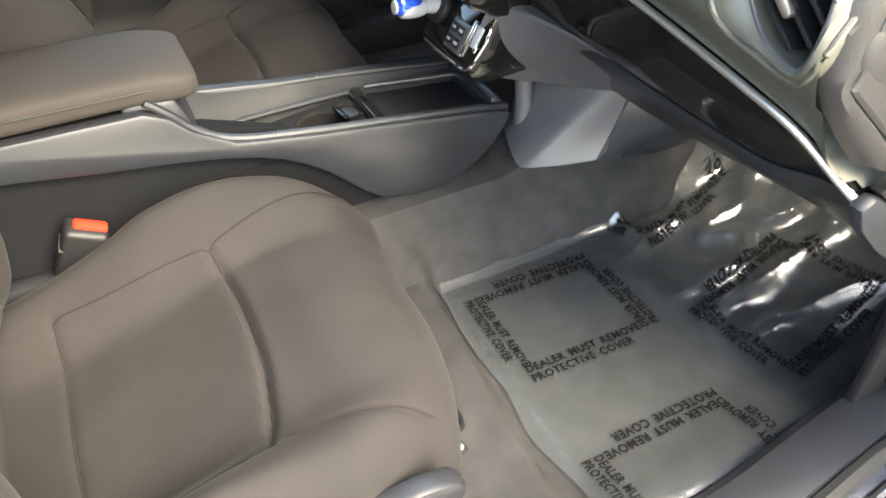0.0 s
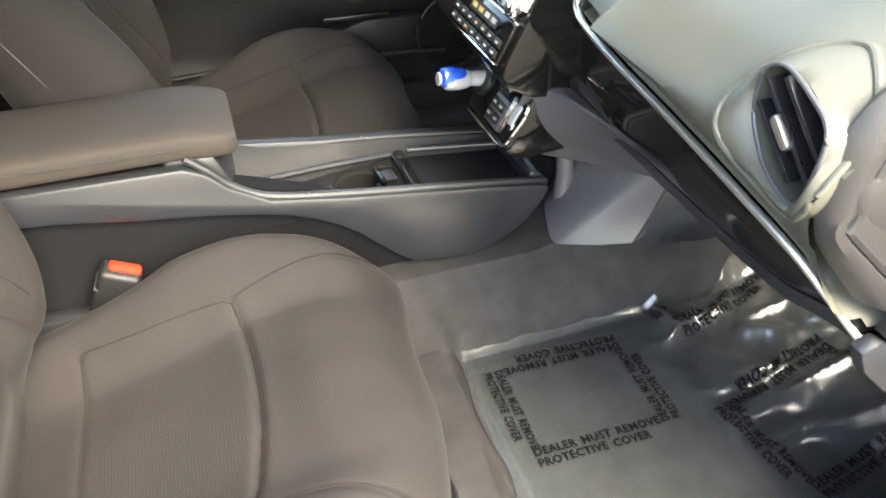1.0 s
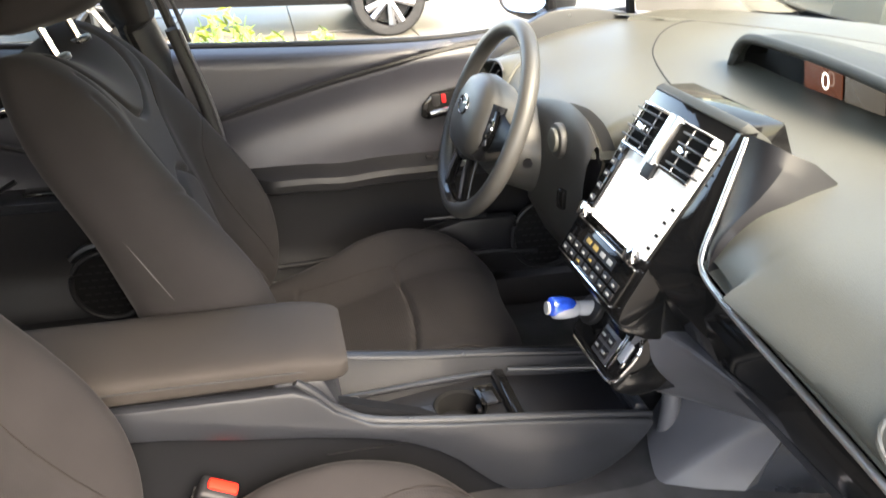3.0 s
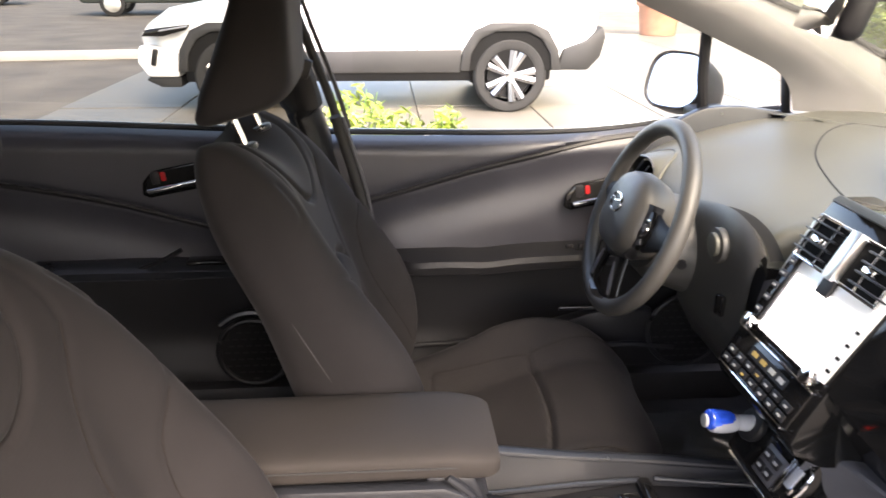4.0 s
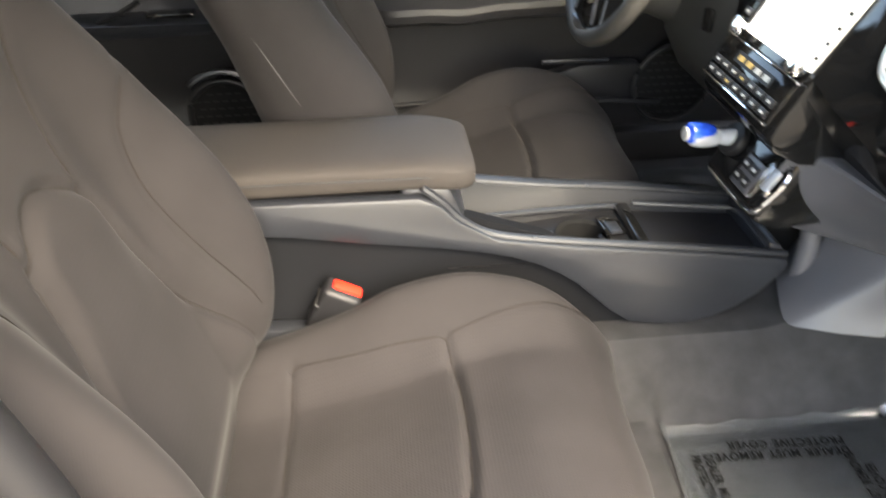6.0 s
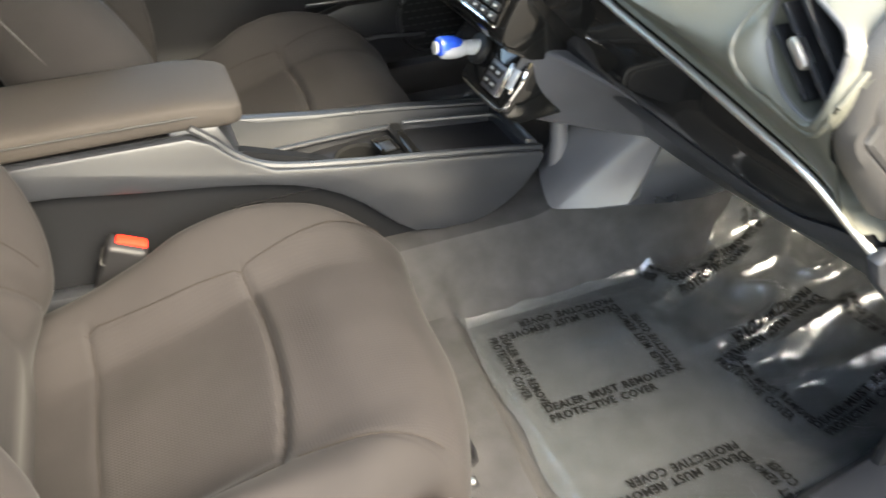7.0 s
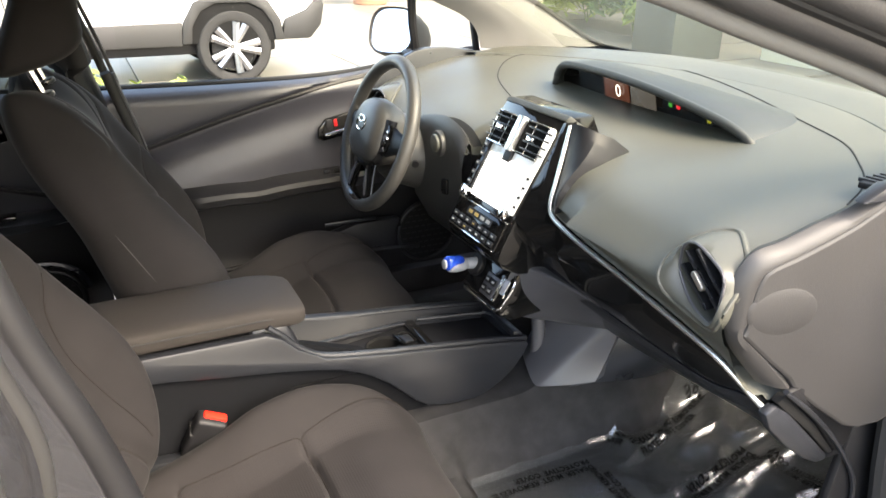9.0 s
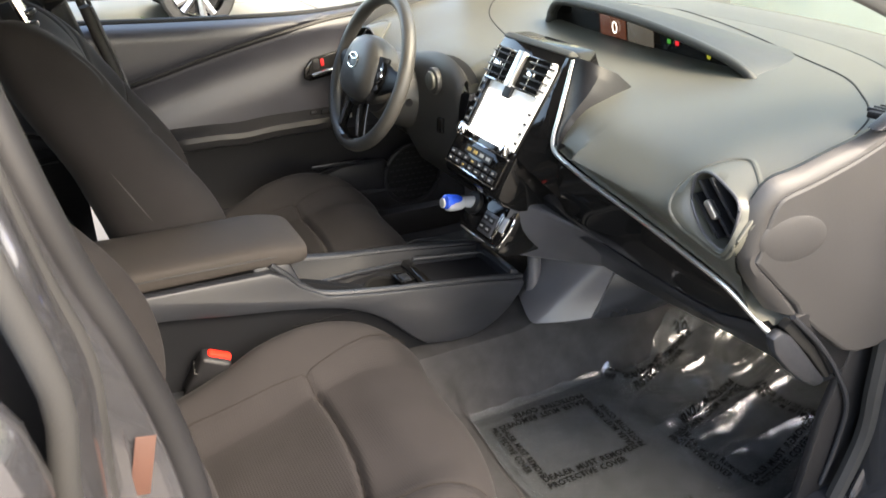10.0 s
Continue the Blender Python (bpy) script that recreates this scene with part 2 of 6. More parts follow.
def sheet(rows, bm=None, close_u=False, close_v=False):
    """Quads between rows of points."""
    bm = bm or bmesh.new()
    vs = [[bm.verts.new(p) for p in r] for r in rows]
    nr, nc = len(vs), len(vs[0])
    for i in range(nr if close_u else nr - 1):
        for j in range(nc if close_v else nc - 1):
            a, b, c, d = vs[i][j], vs[(i + 1) % nr][j], vs[(i + 1) % nr][(j + 1) % nc], vs[i][(j + 1) % nc]
            try:
                bm.faces.new((a, b, c, d))
            except ValueError:
                pass
    return bm


def loft(rings, bm=None, caps=True):
    bm = bm or bmesh.new()
    n0 = len(bm.verts)
    sheet(rings, bm, close_v=True)
    if caps:
        bm.verts.ensure_lookup_table()
        n = len(rings[0])
        first = [bm.verts[n0 + j] for j in range(n)]
        last = [bm.verts[n0 + (len(rings) - 1) * n + j] for j in range(n)]
        for f in (first, last):
            try:
                bm.faces.new(f)
            except ValueError:
                pass
    return bm


def tube(path, r, n=10, bm=None, closed=False, flat=1.0):
    """A round or oval bar along a path; r may be a list."""
    P = [Vector(p) for p in path]
    m = len(P)
    rings = []
    up = Vector((0, 0, 1))
    for i, p in enumerate(P):
        t = (P[(i + 1) % m] - P[i - 1]) if closed else (P[min(m - 1, i + 1)] - P[max(0, i - 1)])
        t.normalize()
        ref = up if abs(t.z) < 0.95 else Vector((1, 0, 0))
        a = t.cross(ref).normalized()
        b = a.cross(t).normalized()
        rr = r[i] if isinstance(r, (list, tuple)) else r
        rings.append([p + a * (rr * math.cos(2 * math.pi * k / n)) + b * (rr * flat * math.sin(2 * math.pi * k / n)) for k in range(n)])
    if closed:
        return sheet(rings, bm, close_u=True, close_v=True)
    return loft(rings, bm)


def block(size, at=(0, 0, 0), rot=(0, 0, 0), bevel=0.003, bm=None, seg=2):
    """A box with rounded edges."""
    b2 = bmesh.new()
    bmesh.ops.create_cube(b2, size=1)
    for v in b2.verts:
        v.co = Vector((v.co.x * size[0], v.co.y * size[1], v.co.z * size[2]))
    if bevel:
        bmesh.ops.bevel(b2, geom=b2.edges[:], offset=bevel, segments=seg, profile=0.5, affect='EDGES')
    b2.transform(pose(*at, *rot))
    return merge(bm, b2)


def merge(bm, b2):
    if bm is None:
        return b2
    me = bpy.data.meshes.new("tmp")
    b2.to_mesh(me)
    b2.free()
    bm.from_mesh(me)
    bpy.data.meshes.remove(me)
    return bm


def prism(outline, y0, y1, bevel=0.0, bm=None, axis="y"):
    """An outline in two coordinates drawn out along the third."""
    b2 = bmesh.new()
    put = {"y": lambda p, d: (p[0], d, p[1]), "x": lambda p, d: (d, p[0], p[1]), "z": lambda p, d: (p[0], p[1], d)}[axis]
    A = [b2.verts.new(put(p, y0)) for p in outline]
    B = [b2.verts.new(put(p, y1)) for p in outline]
    b2.faces.new(A)
    b2.faces.new(list(reversed(B)))
    n = len(A)
    for i in range(n):
        b2.faces.new((A[i], A[(i + 1) % n], B[(i + 1) % n], B[i]))
    if bevel:
        bmesh.ops.recalc_face_normals(b2, faces=b2.faces)
        es = [e for e in b2.edges if len(e.link_faces) == 2 and e.calc_face_angle() > 0.6]
        bmesh.ops.bevel(b2, geom=es, offset=bevel, segments=2, profile=0.5, affect='EDGES')
    return merge(bm, b2)


def disc(r, depth, at, rot=(0, 0, 0), n=28, bevel=0.0, bm=None, r2=None):
    b2 = bmesh.new()
    bmesh.ops.create_cone(b2, cap_ends=True, segments=n, radius1=r, radius2=r if r2 is None else r2, depth=depth)
    if bevel:
        es = [e for e in b2.edges if len(e.link_faces) == 2 and e.calc_face_angle() > 0.6]
        bmesh.ops.bevel(b2, geom=es, offset=bevel, segments=2, profile=0.5, affect='EDGES')
    b2.transform(pose(*at, *rot))
    return merge(bm, b2)


def near_line(p, line):
    """Distance from a 2D point to a polyline."""
    best = 9.0
    px, py = p
    for (ax, ay), (bx, by) in zip(line, line[1:]):
        dx, dy = bx - ax, by - ay
        q = dx * dx + dy * dy
        k = max(0.0, min(1.0, ((px - ax) * dx + (py - ay) * dy) / q)) if q else 0.0
        best = min(best, math.hypot(px - ax - k * dx, py - ay - k * dy))
    return best


def step(a, b, x):
    k = max(0.0, min(1.0, (x - a) / (b - a)))
    return k * k * (3 - 2 * k)


# ---- seats ----
CUSH_TOP = [(-0.38, 0.455), (-0.30, 0.462), (-0.217, 0.476), (-0.10, 0.508), (0.0, 0.540), (0.09, 0.556), (0.17, 0.553), (0.25, 0.535)]
CUSH_SIDE = [(-0.38, 0.495), (-0.25, 0.535), (-0.128, 0.576), (-0.065, 0.606), (0.017, 0.624), (0.094, 0.614), (0.15, 0.592), (0.20, 0.566), (0.25, 0.545)]
CUSH_SEAMS = [
    [(0.0, 0.165), (0.010, 0.12), (0.014, 0.05), (0.009, -0.04), (-0.004, -0.11), (-0.018, -0.165)],
    [(0.0, 0.165), (-0.10, 0.172), (-0.217, 0.182)],
    [(-0.018, -0.165), (-0.10, -0.172), (-0.217, -0.182)],
    [(-0.217, 0.182), (-0.225, 0.0), (-0.217, -0.182)],
]
CUSH_FINE = [[(0.0, 0.165), (0.09, 0.180), (0.20, 0.205)], [(0.0, -0.165), (0.09, -0.180), (0.20, -0.205)],
             [(-0.217, 0.182), (-0.30, 0.19)], [(-0.217, -0.182), (-0.30, -0.19)]]
V_HALF = [(0.665, 0.120), (0.63, 0.118), (0.586, 0.096), (0.555, 0.068), (0.537, 0.036), (0.528, 0.014), (0.527, 0.0)]
DOME_HALF = [(0.0, 0.195), (0.093, 0.158), (0.20, 0.112), (0.30, 0.082), (0.358, 0.070), (0.372, 0.062), (0.392, 0.040), (0.405, 0.015), (0.407, 0.0)]
FLANK = [(0.362, 0.069), (0.41, 0.072), (0.47, 0.092), (0.56, 0.145), (0.63, 0.150)]
BOLSTER = [(0.10, 0.180), (0.20, 0.155), (0.30, 0.142), (0.36, 0.148), (0.40, 0.166), (0.44, 0.215), (0.47, 0.25)]
SHOULDER = [(0.52, 0.25), (0.548, 0.205), (0.60, 0.185)]


def mirrored(half):
    return half + [(s, -y) for s, y in reversed(half[:-1])]


def both(line):
    return [line, [(s, -y) for s, y in line]]


def smooth_line(line, n=5):
    return [(p.x, p.y) for p in spline([(a, b, 0) for a, b in line], n)]


BACK_SEAMS = [smooth_line(mirrored(V_HALF)), smooth_line(mirrored(DOME_HALF), 4)]
BACK_FINE = [smooth_line(q, 3) for line in (FLANK, BOLSTER, SHOULDER) for q in both(line)]
BACK_W = [(0.0, 0.232), (0.10, 0.246), (0.22, 0.262), (0.33, 0.262), (0.44, 0.256), (0.54, 0.234), (0.60, 0.212), (0.68, 0.188)]
BACK_SIDE = [(-0.05, 0.0), (0.03, 0.056), (0.105, 0.092), (0.19, 0.105), (0.27, 0.100), (0.335, 0.084), (0.40, 0.064), (0.48, 0.046), (0.56, 0.032), (0.66, 0.012)]
HINGE, LEAN_BACK = (-0.27, 0.52), radians(16.2)


def carve(p, seams, depth, width):
    """Depth of the sewn grooves at a point."""
    total, reach = 0.0, 2.6 * width
    for line in seams:
        near = [(a, b) for a, b in zip(line, line[1:]) if min(a[0], b[0]) - reach < p[0] < max(a[0], b[0]) + reach and min(a[1], b[1]) - reach < p[1] < max(a[1], b[1]) + reach]
        if near:
            total += math.exp(-(min(near_line(p, q) for q in near) / width) ** 2)
    return -depth * total


def cushion_top(x, y):
    """Height of the cushion: dished middle, raised sides (the outer one lower in front), sewn grooves."""
    z = lerp_table(CUSH_TOP, x)
    rise = lerp_table(CUSH_SIDE, x) + (0.018 if y > 0 else 0.004) * step(-0.25, -0.05, x) * step(0.24, 0.12, x) - z
    if y < 0:
        rise *= 1 - 0.62 * step(-0.16, 0.05, x)
    z += rise * step(0.130, 0.222, abs(y)) - 0.008 * (1 - (y / 0.26) ** 2)
    z += 0.010 * math.cos(y * 8) * step(0.03, 0.10, x) - 0.006 * step(0.03, -0.06, x) * step(0.17, 0.1, abs(y))
    z += carve((x, y), CUSH_SEAMS[:1], 0.012 * step(0.19, 0.12, abs(y)) + 0.001, 0.0060)
    return z + carve((x, y), CUSH_SEAMS[1:], 0.0042, 0.0048) + carve((x, y), CUSH_FINE, 0.0036, 0.0048)


def cushion_plan(x, y):
    """The front edge swings forward towards the middle of the car."""
    if x < 0.02:
        return x
    return 0.02 + (x - 0.02) * (1.0 - 0.27 * (min(0.0, y) / 0.22) ** 2 + 0.10 * (max(0.0, y) / 0.22) ** 2)


def cushion_mesh():
    NX, NV = 170, 150
    rows, zb = [], 0.385
    for i in range(NX + 1):
        u = i / NX
        x = -0.38 + 0.625 * math.sin(u * math.pi / 2) ** 1.15
        uf = max(0.0, (x - 0.02) / 0.2252)
        end = max(0.0, 1 - min(1, uf) ** 4.5) ** (1 / 3.2)
        row = []
        for j in range(NV + 1):
            v = math.sin((j / NV - 0.5) * math.pi)
            w = 0.270 - (0.022 if v > 0 else 0.050) * step(0.05, 0.25, x)
            y = w * v
            side = max(0.0, 1 - abs(v) ** 9) ** (1 / 3.6)
            row.append((cushion_plan(x, y), y, zb + (cushion_top(x, y) - zb) * end * side))
        rows.append(row)
    bm = sheet(rows)
    for f in bm.faces:
        c = f.calc_center_median()
        inside = abs(c.y) < 0.165 + 0.018 * max(0, -c.x) / 0.217
        arc = 0.012 - 0.012 * (c.y / 0.165) ** 2 + 0.055 * min(0, c.y)
        forward = arc <= c.x < 0.19 and abs(c.y) < 0.165 + 0.2 * c.x
        if (inside and -0.218 < c.x < arc) or forward:
            f.material_index = 1
    return bm


def back_local(s, d, y):
    """Backrest coordinates (up along it, forward of it, across) to the seat's own."""
    c, n = math.cos(LEAN_BACK), math.sin(LEAN_BACK)
    return (HINGE[0] - n * s + c * d, y, HINGE[1] + c * s + n * d)


def backrest_mesh():
    NS, NV = 210, 140
    rings = []
    for i in range(NS + 1):
        u = i / NS
        s = -0.05 + 0.735 * math.sin(u * math.pi / 2) ** 1.05
        w = lerp_table(BACK_W, s)
        top = max(0.0, 1 - max(0.0, (s - 0.575) / 0.1102) ** 2.6) ** (1 / 2.3)
        low = 0.35 + 0.65 * step(-0.05, 0.06, s)
        ring = []
        for side in (1, -1):
            for j in range(NV):
                v = math.sin((j / NV - 0.5) * math.pi) * side
                y = w * v * (0.80 + 0.20 * top)
                edge = max(0.0, 1 - abs(v) ** 5) ** (1 / 3.0)
                bol = lerp_table(BACK_SIDE, s) * step(0.105, 0.222, abs(y))
                front = bol + 0.010 * math.sin(max(0, s) * 6.5) - 0.020 * step(0.55, 0.68, s)
                if side == 1:
                    front += carve((s, y), BACK_SEAMS[:1], 0.010, 0.0075) + carve((s, y), BACK_SEAMS[1:], 0.011, 0.0075) + carve((s, y), BACK_FINE, 0.0035, 0.006)
                    front += 0.008 * step(0.41, 0.37, s) * step(0.08, 0.05, abs(y)) * step(0.2, 0.36, s)
                back = -0.130 + 0.008 * step(0.0, 0.3, s) - 0.026 * step(0.38, 0.58, s)
                mid = (front + back) / 2
                half = (front - back) / 2 * edge * low * max(0.03, top)
                mid2 = mid - 0.025 * (1 - top)
                dip = 0.040 * math.exp(-(y / 0.085) ** 2) * step(0.46, 0.67, s)
                ring.append(back_local(s - dip, mid2 + side * half, y))
        rings.append(ring)
    bm = loft(rings)
    return bm


def cushion_seam(line):
    """A sewn line on the cushion's top."""
    pts = []
    for p in spline([(a, b, 0) for a, b in line], 6):
        x, y = p.x, p.y
        uf = max(0.0, (x - 0.02) / 0.2252)
        z = 0.385 + (cushion_top(x, y) - 0.385) * max(0.0, 1 - min(1, uf) ** 4.5) ** (1 / 3.2)
        pts.append((cushion_plan(x, y), y, z + 0.0012))
    return tube(pts, 0.0010, 5)


def backrest_seam(line):
    """A sewn line on the front of the backrest."""
    pts = []
    for s, y in line:
        w = lerp_table(BACK_W, s)
        v = min(1.0, abs(y) / w)
        edge = max(0.0, 1 - v ** 5) ** (1 / 3.0)
        front = lerp_table(BACK_SIDE, s) * step(0.105, 0.222, abs(y)) + 0.010 * math.sin(max(0, s) * 6.5) - 0.020 * step(0.55, 0.68, s)
        front += carve((s, y), BACK_SEAMS[:1], 0.010, 0.0075) + carve((s, y), BACK_SEAMS[1:], 0.011, 0.0075) + carve((s, y), BACK_FINE, 0.0035, 0.006)
        front += 0.008 * step(0.41, 0.37, s) * step(0.08, 0.05, abs(y)) * step(0.2, 0.36, s)
        back = -0.130 + 0.008 * step(0.0, 0.3, s) - 0.026 * step(0.38, 0.58, s)
        mid, half = (front + back) / 2, (front - back) / 2 * edge * (0.35 + 0.65 * step(-0.05, 0.06, s))
        dip = 0.040 * math.exp(-(y / 0.085) ** 2) * step(0.46, 0.67, s)
        pts.append(back_local(s - dip, mid + half + 0.0010, y))
    return tube(pts, 0.0010, 5)


def headrest_mesh():
    rings = []
    for i in range(27):
        a = (i / 26 - 0.5) * math.pi
        k = math.sin(a)
        s = 0.818 + 0.114 * k
        r = max(0.02, (1 - abs(k) ** 7) ** (1 / 2.6))
        q = (k + 1) / 2
        w = 0.150 - 0.022 * q
        front, rear = 0.046 + 0.066 * q, -0.160 + 0.200 * q ** 0.8
        mid, th = (front + rear) / 2, (front - rear) / 2
        ring = []
        for j in range(40):
            b = 2 * math.pi * j / 40
            cx, sx = math.cos(b), math.sin(b)
            cy = math.copysign(abs(cx) ** 0.42, cx)
            sy = math.copysign(abs(sx) ** 0.48, sx)
            dent = 0.010 * (1 - cy * cy) * (1 if sx > 0 else 0)
            ring.append(back_local(s - (0.012 * (1 - cy * cy) if k < -0.6 else 0), mid + (th * sy - dent) * r, w * cy * (0.75 + 0.25 * r)))
        rings.append(ring)
    return loft(rings)


def front_seat(label, at):
    seat = thing("front_seat", label, "car seat", (0, 0, 0.40), "front seats")
    part("cushion", cushion_mesh(), cloth, seat, second=cloth_insert)
    part("backrest", backrest_mesh(), cloth, seat)
    for line in CUSH_SEAMS + CUSH_FINE[:2]:
        part("seam", cushion_seam(line), thread, seat)
    for line in BACK_SEAMS + BACK_FINE:
        part("seam", backrest_seam([q for q in line if 0.02 < q[0] < 0.57 and abs(q[1]) < 0.2]), thread, seat)
    head = part("headrest", headrest_mesh(), cloth, seat)
    for y in (-0.0775, 0.0775):
        part("headrest_post", tube([back_local(0.56, -0.062, y), back_local(0.72, -0.068, y)], 0.0065, 12), chrome, head, "chrome post")
        part("post_guide", disc(0.019, 0.010, back_local(0.650, -0.064, y), (0, -16, 0), 20, 0.003), hard, seat)
    for sgn in (-1, 1):
        run = spline([(-0.468, 0.245 * sgn, 0.950), (-0.440, 0.256 * sgn, 0.905), (-0.400, 0.2605 * sgn, 0.831), (-0.368, 0.2590 * sgn, 0.769), (-0.340, 0.252 * sgn, 0.70)], 5)
        part("side_piping", tube(run, 0.0014, 6), end_grey, seat, "grey side seam")
    # plastic skirt along each side and the slide rails below
    for sgn in (-1, 1):
        out = [(-0.36, 0.36), (-0.36, 0.53), (-0.25, 0.522), (-0.12, 0.512), (0.00, 0.512), (0.08, 0.518), (0.11, 0.518), (0.145, 0.510), (0.160, 0.496), (0.156, 0.474), (0.138, 0.446), (0.105, 0.413), (0.05, 0.385), (-0.1, 0.362)]
        y0 = 0.252 * sgn
        part("side_shield", prism(out, y0, y0 + 0.030 * sgn, 0.008), hard, seat)
        part("slide_rail", block((0.50, 0.045, 0.028), (-0.06, 0.165 * sgn, 0.372), (0, 0, 0), 0.005), dark, seat)
        part("rail_end", block((0.040, 0.032, 0.018), (0.208, 0.165 * sgn, 0.372), (0, 10, 0), 0.008), dark, seat)
        part("rail_bolt", disc(0.0055, 0.010, (0.212, 0.165 * sgn, 0.380), (0, 0, 0), 14, 0.003), satin, seat, "bright steel bolt")
    part("base_pan", block((0.50, 0.40, 0.035), (-0.10, 0, 0.400), (0, 0, 0), 0.01), dark, seat)
    part("lever_bar", tube(spline([(0.19, -0.13, 0.40), (0.235, -0.12, 0.375), (0.235, 0.12, 0.375), (0.19, 0.13, 0.40)], 6), 0.006, 8), dark, seat)
    bpy.context.view_layer.update()
    seat.location = (at[0], at[1], 0.40 + at[2])
    return seat


seat_one = front_seat("dark grey-brown cloth passenger seat with stitched panels", (0.0, -0.335, 0.0))
bpy.context.view_layer.update()
driver_seat = copy_thing(seat_one, pose(0.195, 0.378, 0.390))
for piece in driver_seat.children:
    # the driver's cushion is set higher and further forward on its rails
    if piece.name.startswith("cushion") or (piece.name.startswith("seam") and max(v.co.z for v in piece.data.vertices) < 0.66):
        piece.location += Vector((0.022, 0.0, 0.026))
tagged(driver_seat, "dark grey-brown cloth driver seat behind the steering wheel", "car seat", "front seats")

# ---- centre console ----
def console():
    con = thing("centre_console", "dark grey centre console with padded armrest and cup holders", "console", (0.1, 0.025, 0.36))
    top = [(-0.46, 0.735), (-0.25, 0.731), (-0.025, 0.727), (0.005, 0.712), (0.03, 0.685), (0.085, 0.651), (0.20, 0.630), (0.32, 0.613), (0.45, 0.595), (0.530, 0.581)]
    front = [(0.542, 0.572), (0.530, 0.548), (0.505, 0.516), (0.473, 0.491), (0.44, 0.474), (0.405, 0.466), (0.35, 0.468)]
    low = [(0.300, 0.478), (0.272, 0.498), (0.245, 0.524), (0.215, 0.555), (0.180, 0.582), (0.145, 0.602), (0.108, 0.617), (0.06, 0.630), (0.0, 0.642), (-0.10, 0.657), (-0.20, 0.675), (-0.46, 0.70)]
    part("side_wall", prism(top + front + low, -0.074, -0.052, 0.006), hard, con)
    # overhang shadow is put into this panel's near-black colour
    part("lower_panel", prism([(-0.46, 0.36), (-0.46, 0.725), (-0.15, 0.715), (0.05, 0.680), (0.16, 0.640), (0.24, 0.590), (0.31, 0.53), (0.36, 0.46), (0.40, 0.40)], -0.052, -0.034, 0), lower_shaded, con)
    part("far_wall", prism(top[:3] + [(0.02, 0.690), (0.045, 0.660), (0.188, 0.640), (0.36, 0.622), (0.50, 0.602), (0.56, 0.585)] + [(0.54, 0.50), (0.35, 0.44), (-0.46, 0.42)], 0.098, 0.122, 0.009), hard, con)
    rim = [(-0.020, -0.063, 0.738), (0.008, -0.063, 0.712), (0.035, -0.063, 0.683), (0.085, -0.063, 0.654), (0.20, -0.063, 0.633), (0.32, -0.063, 0.616), (0.45, -0.063, 0.598), (0.537, -0.063, 0.583)]
    part("edge_trim", tube(spline(rim, 6), 0.006, 8), hard, con)
    # ramp between the far rim and the deck
    rows = []
    for i in range(15):
        x = 0.02 + 0.49 * i / 14
        zt = lerp_table([(0.02, 0.672), (0.10, 0.648), (0.3, 0.627), (0.55, 0.594)], x)
        yd = 0.042 + 0.045 * (x - 0.02) / 0.3 if x < 0.32 else 0.075
        rows.append([(x, 0.110, zt), (x, 0.095, zt - 0.006), (x, (yd + 0.095) / 2, zt - 0.030), (x, yd, zt - 0.040 - 0.02 * (1 - i / 14)), (x, yd - 0.004, 0.56)])
    part("side_ramp", sheet(rows), ramp_grey, con)
    ridge = [(0.028, 0.036, 0.622), (0.10, 0.050, 0.614), (0.20, 0.068, 0.606), (0.315, 0.082, 0.598)]
    part("deck_edge", tube(spline(ridge, 6), 0.005, 8), hard, con)
    # deck with two cup wells
    bm = bmesh.new()
    outline = [(0.015, -0.055), (0.312, -0.055), (0.312, 0.080), (0.20, 0.066), (0.10, 0.048), (0.015, 0.034)]
    wells = [(0.136, -0.006, 0.033), (0.236, 0.008, 0.042)]
    edges = []

    def ring_of(pts, z):
        vs = [bm.verts.new((x, y, z)) for x, y in pts]
        return [bm.edges.new((vs[i], vs[(i + 1) % len(vs)])) for i in range(len(vs))]
    deck_z = 0.592
    edges += ring_of(outline, deck_z)
    for x, y, r in wells:
        edges += ring_of([(x + r * math.cos(a * math.pi / 14), y + r * math.sin(a * math.pi / 14)) for a in range(28)], deck_z)
    bmesh.ops.triangle_fill(bm, edges=edges, use_beauty=True)
    part("deck", bm, dark, con, smooth=False)
    for x, y, r in wells:
        rings = [[(x + q * math.cos(a * math.pi / 14), y + q * math.sin(a * math.pi / 14), z) for a in range(28)]
                 for q, z in ((r + 0.004, deck_z + 0.003), (r + 0.001, deck_z + 0.0045), (r - 0.003, deck_z), (r - 0.006, 0.52), (r - 0.008, 0.505), (0.001, 0.505))]
        part("cup_well", sheet(rings, close_v=True), void, con)
        part("cup_spring", block((0.010, 0.014, 0.030), (x + r - 0.008, y, 0.575), (0, -15, 0), 0.003), dark, con)
    part("well_bridge", block((0.022, 0.03, 0.010), (0.181, 0.004, deck_z + 0.002), (0, 0, 8), 0.003), hard, con)
    # divider with a slot, then the tray
    part("divider", prism([(0.306, 0.58), (0.306, 0.600), (0.312, 0.607), (0.327, 0.606), (0.330, 0.58)], -0.052, 0.078, 0.002), piano, con, "gloss black divider")
    part("slot_lid", block((0.034, 0.050, 0.006), (0.284, 0.022, 0.600), (0, 0, 5), 0.002), piano, con)
    part("slot_pad", block((0.020, 0.030, 0.006), (0.284, 0.010, 0.603), (0, 0, 5), 0.002), hard, con)
    part("tray", prism([(0.330, 0.560), (0.330, 0.592), (0.40, 0.584), (0.515, 0.572), (0.515, 0.545)], -0.054, 0.076, 0.003), dark, con)
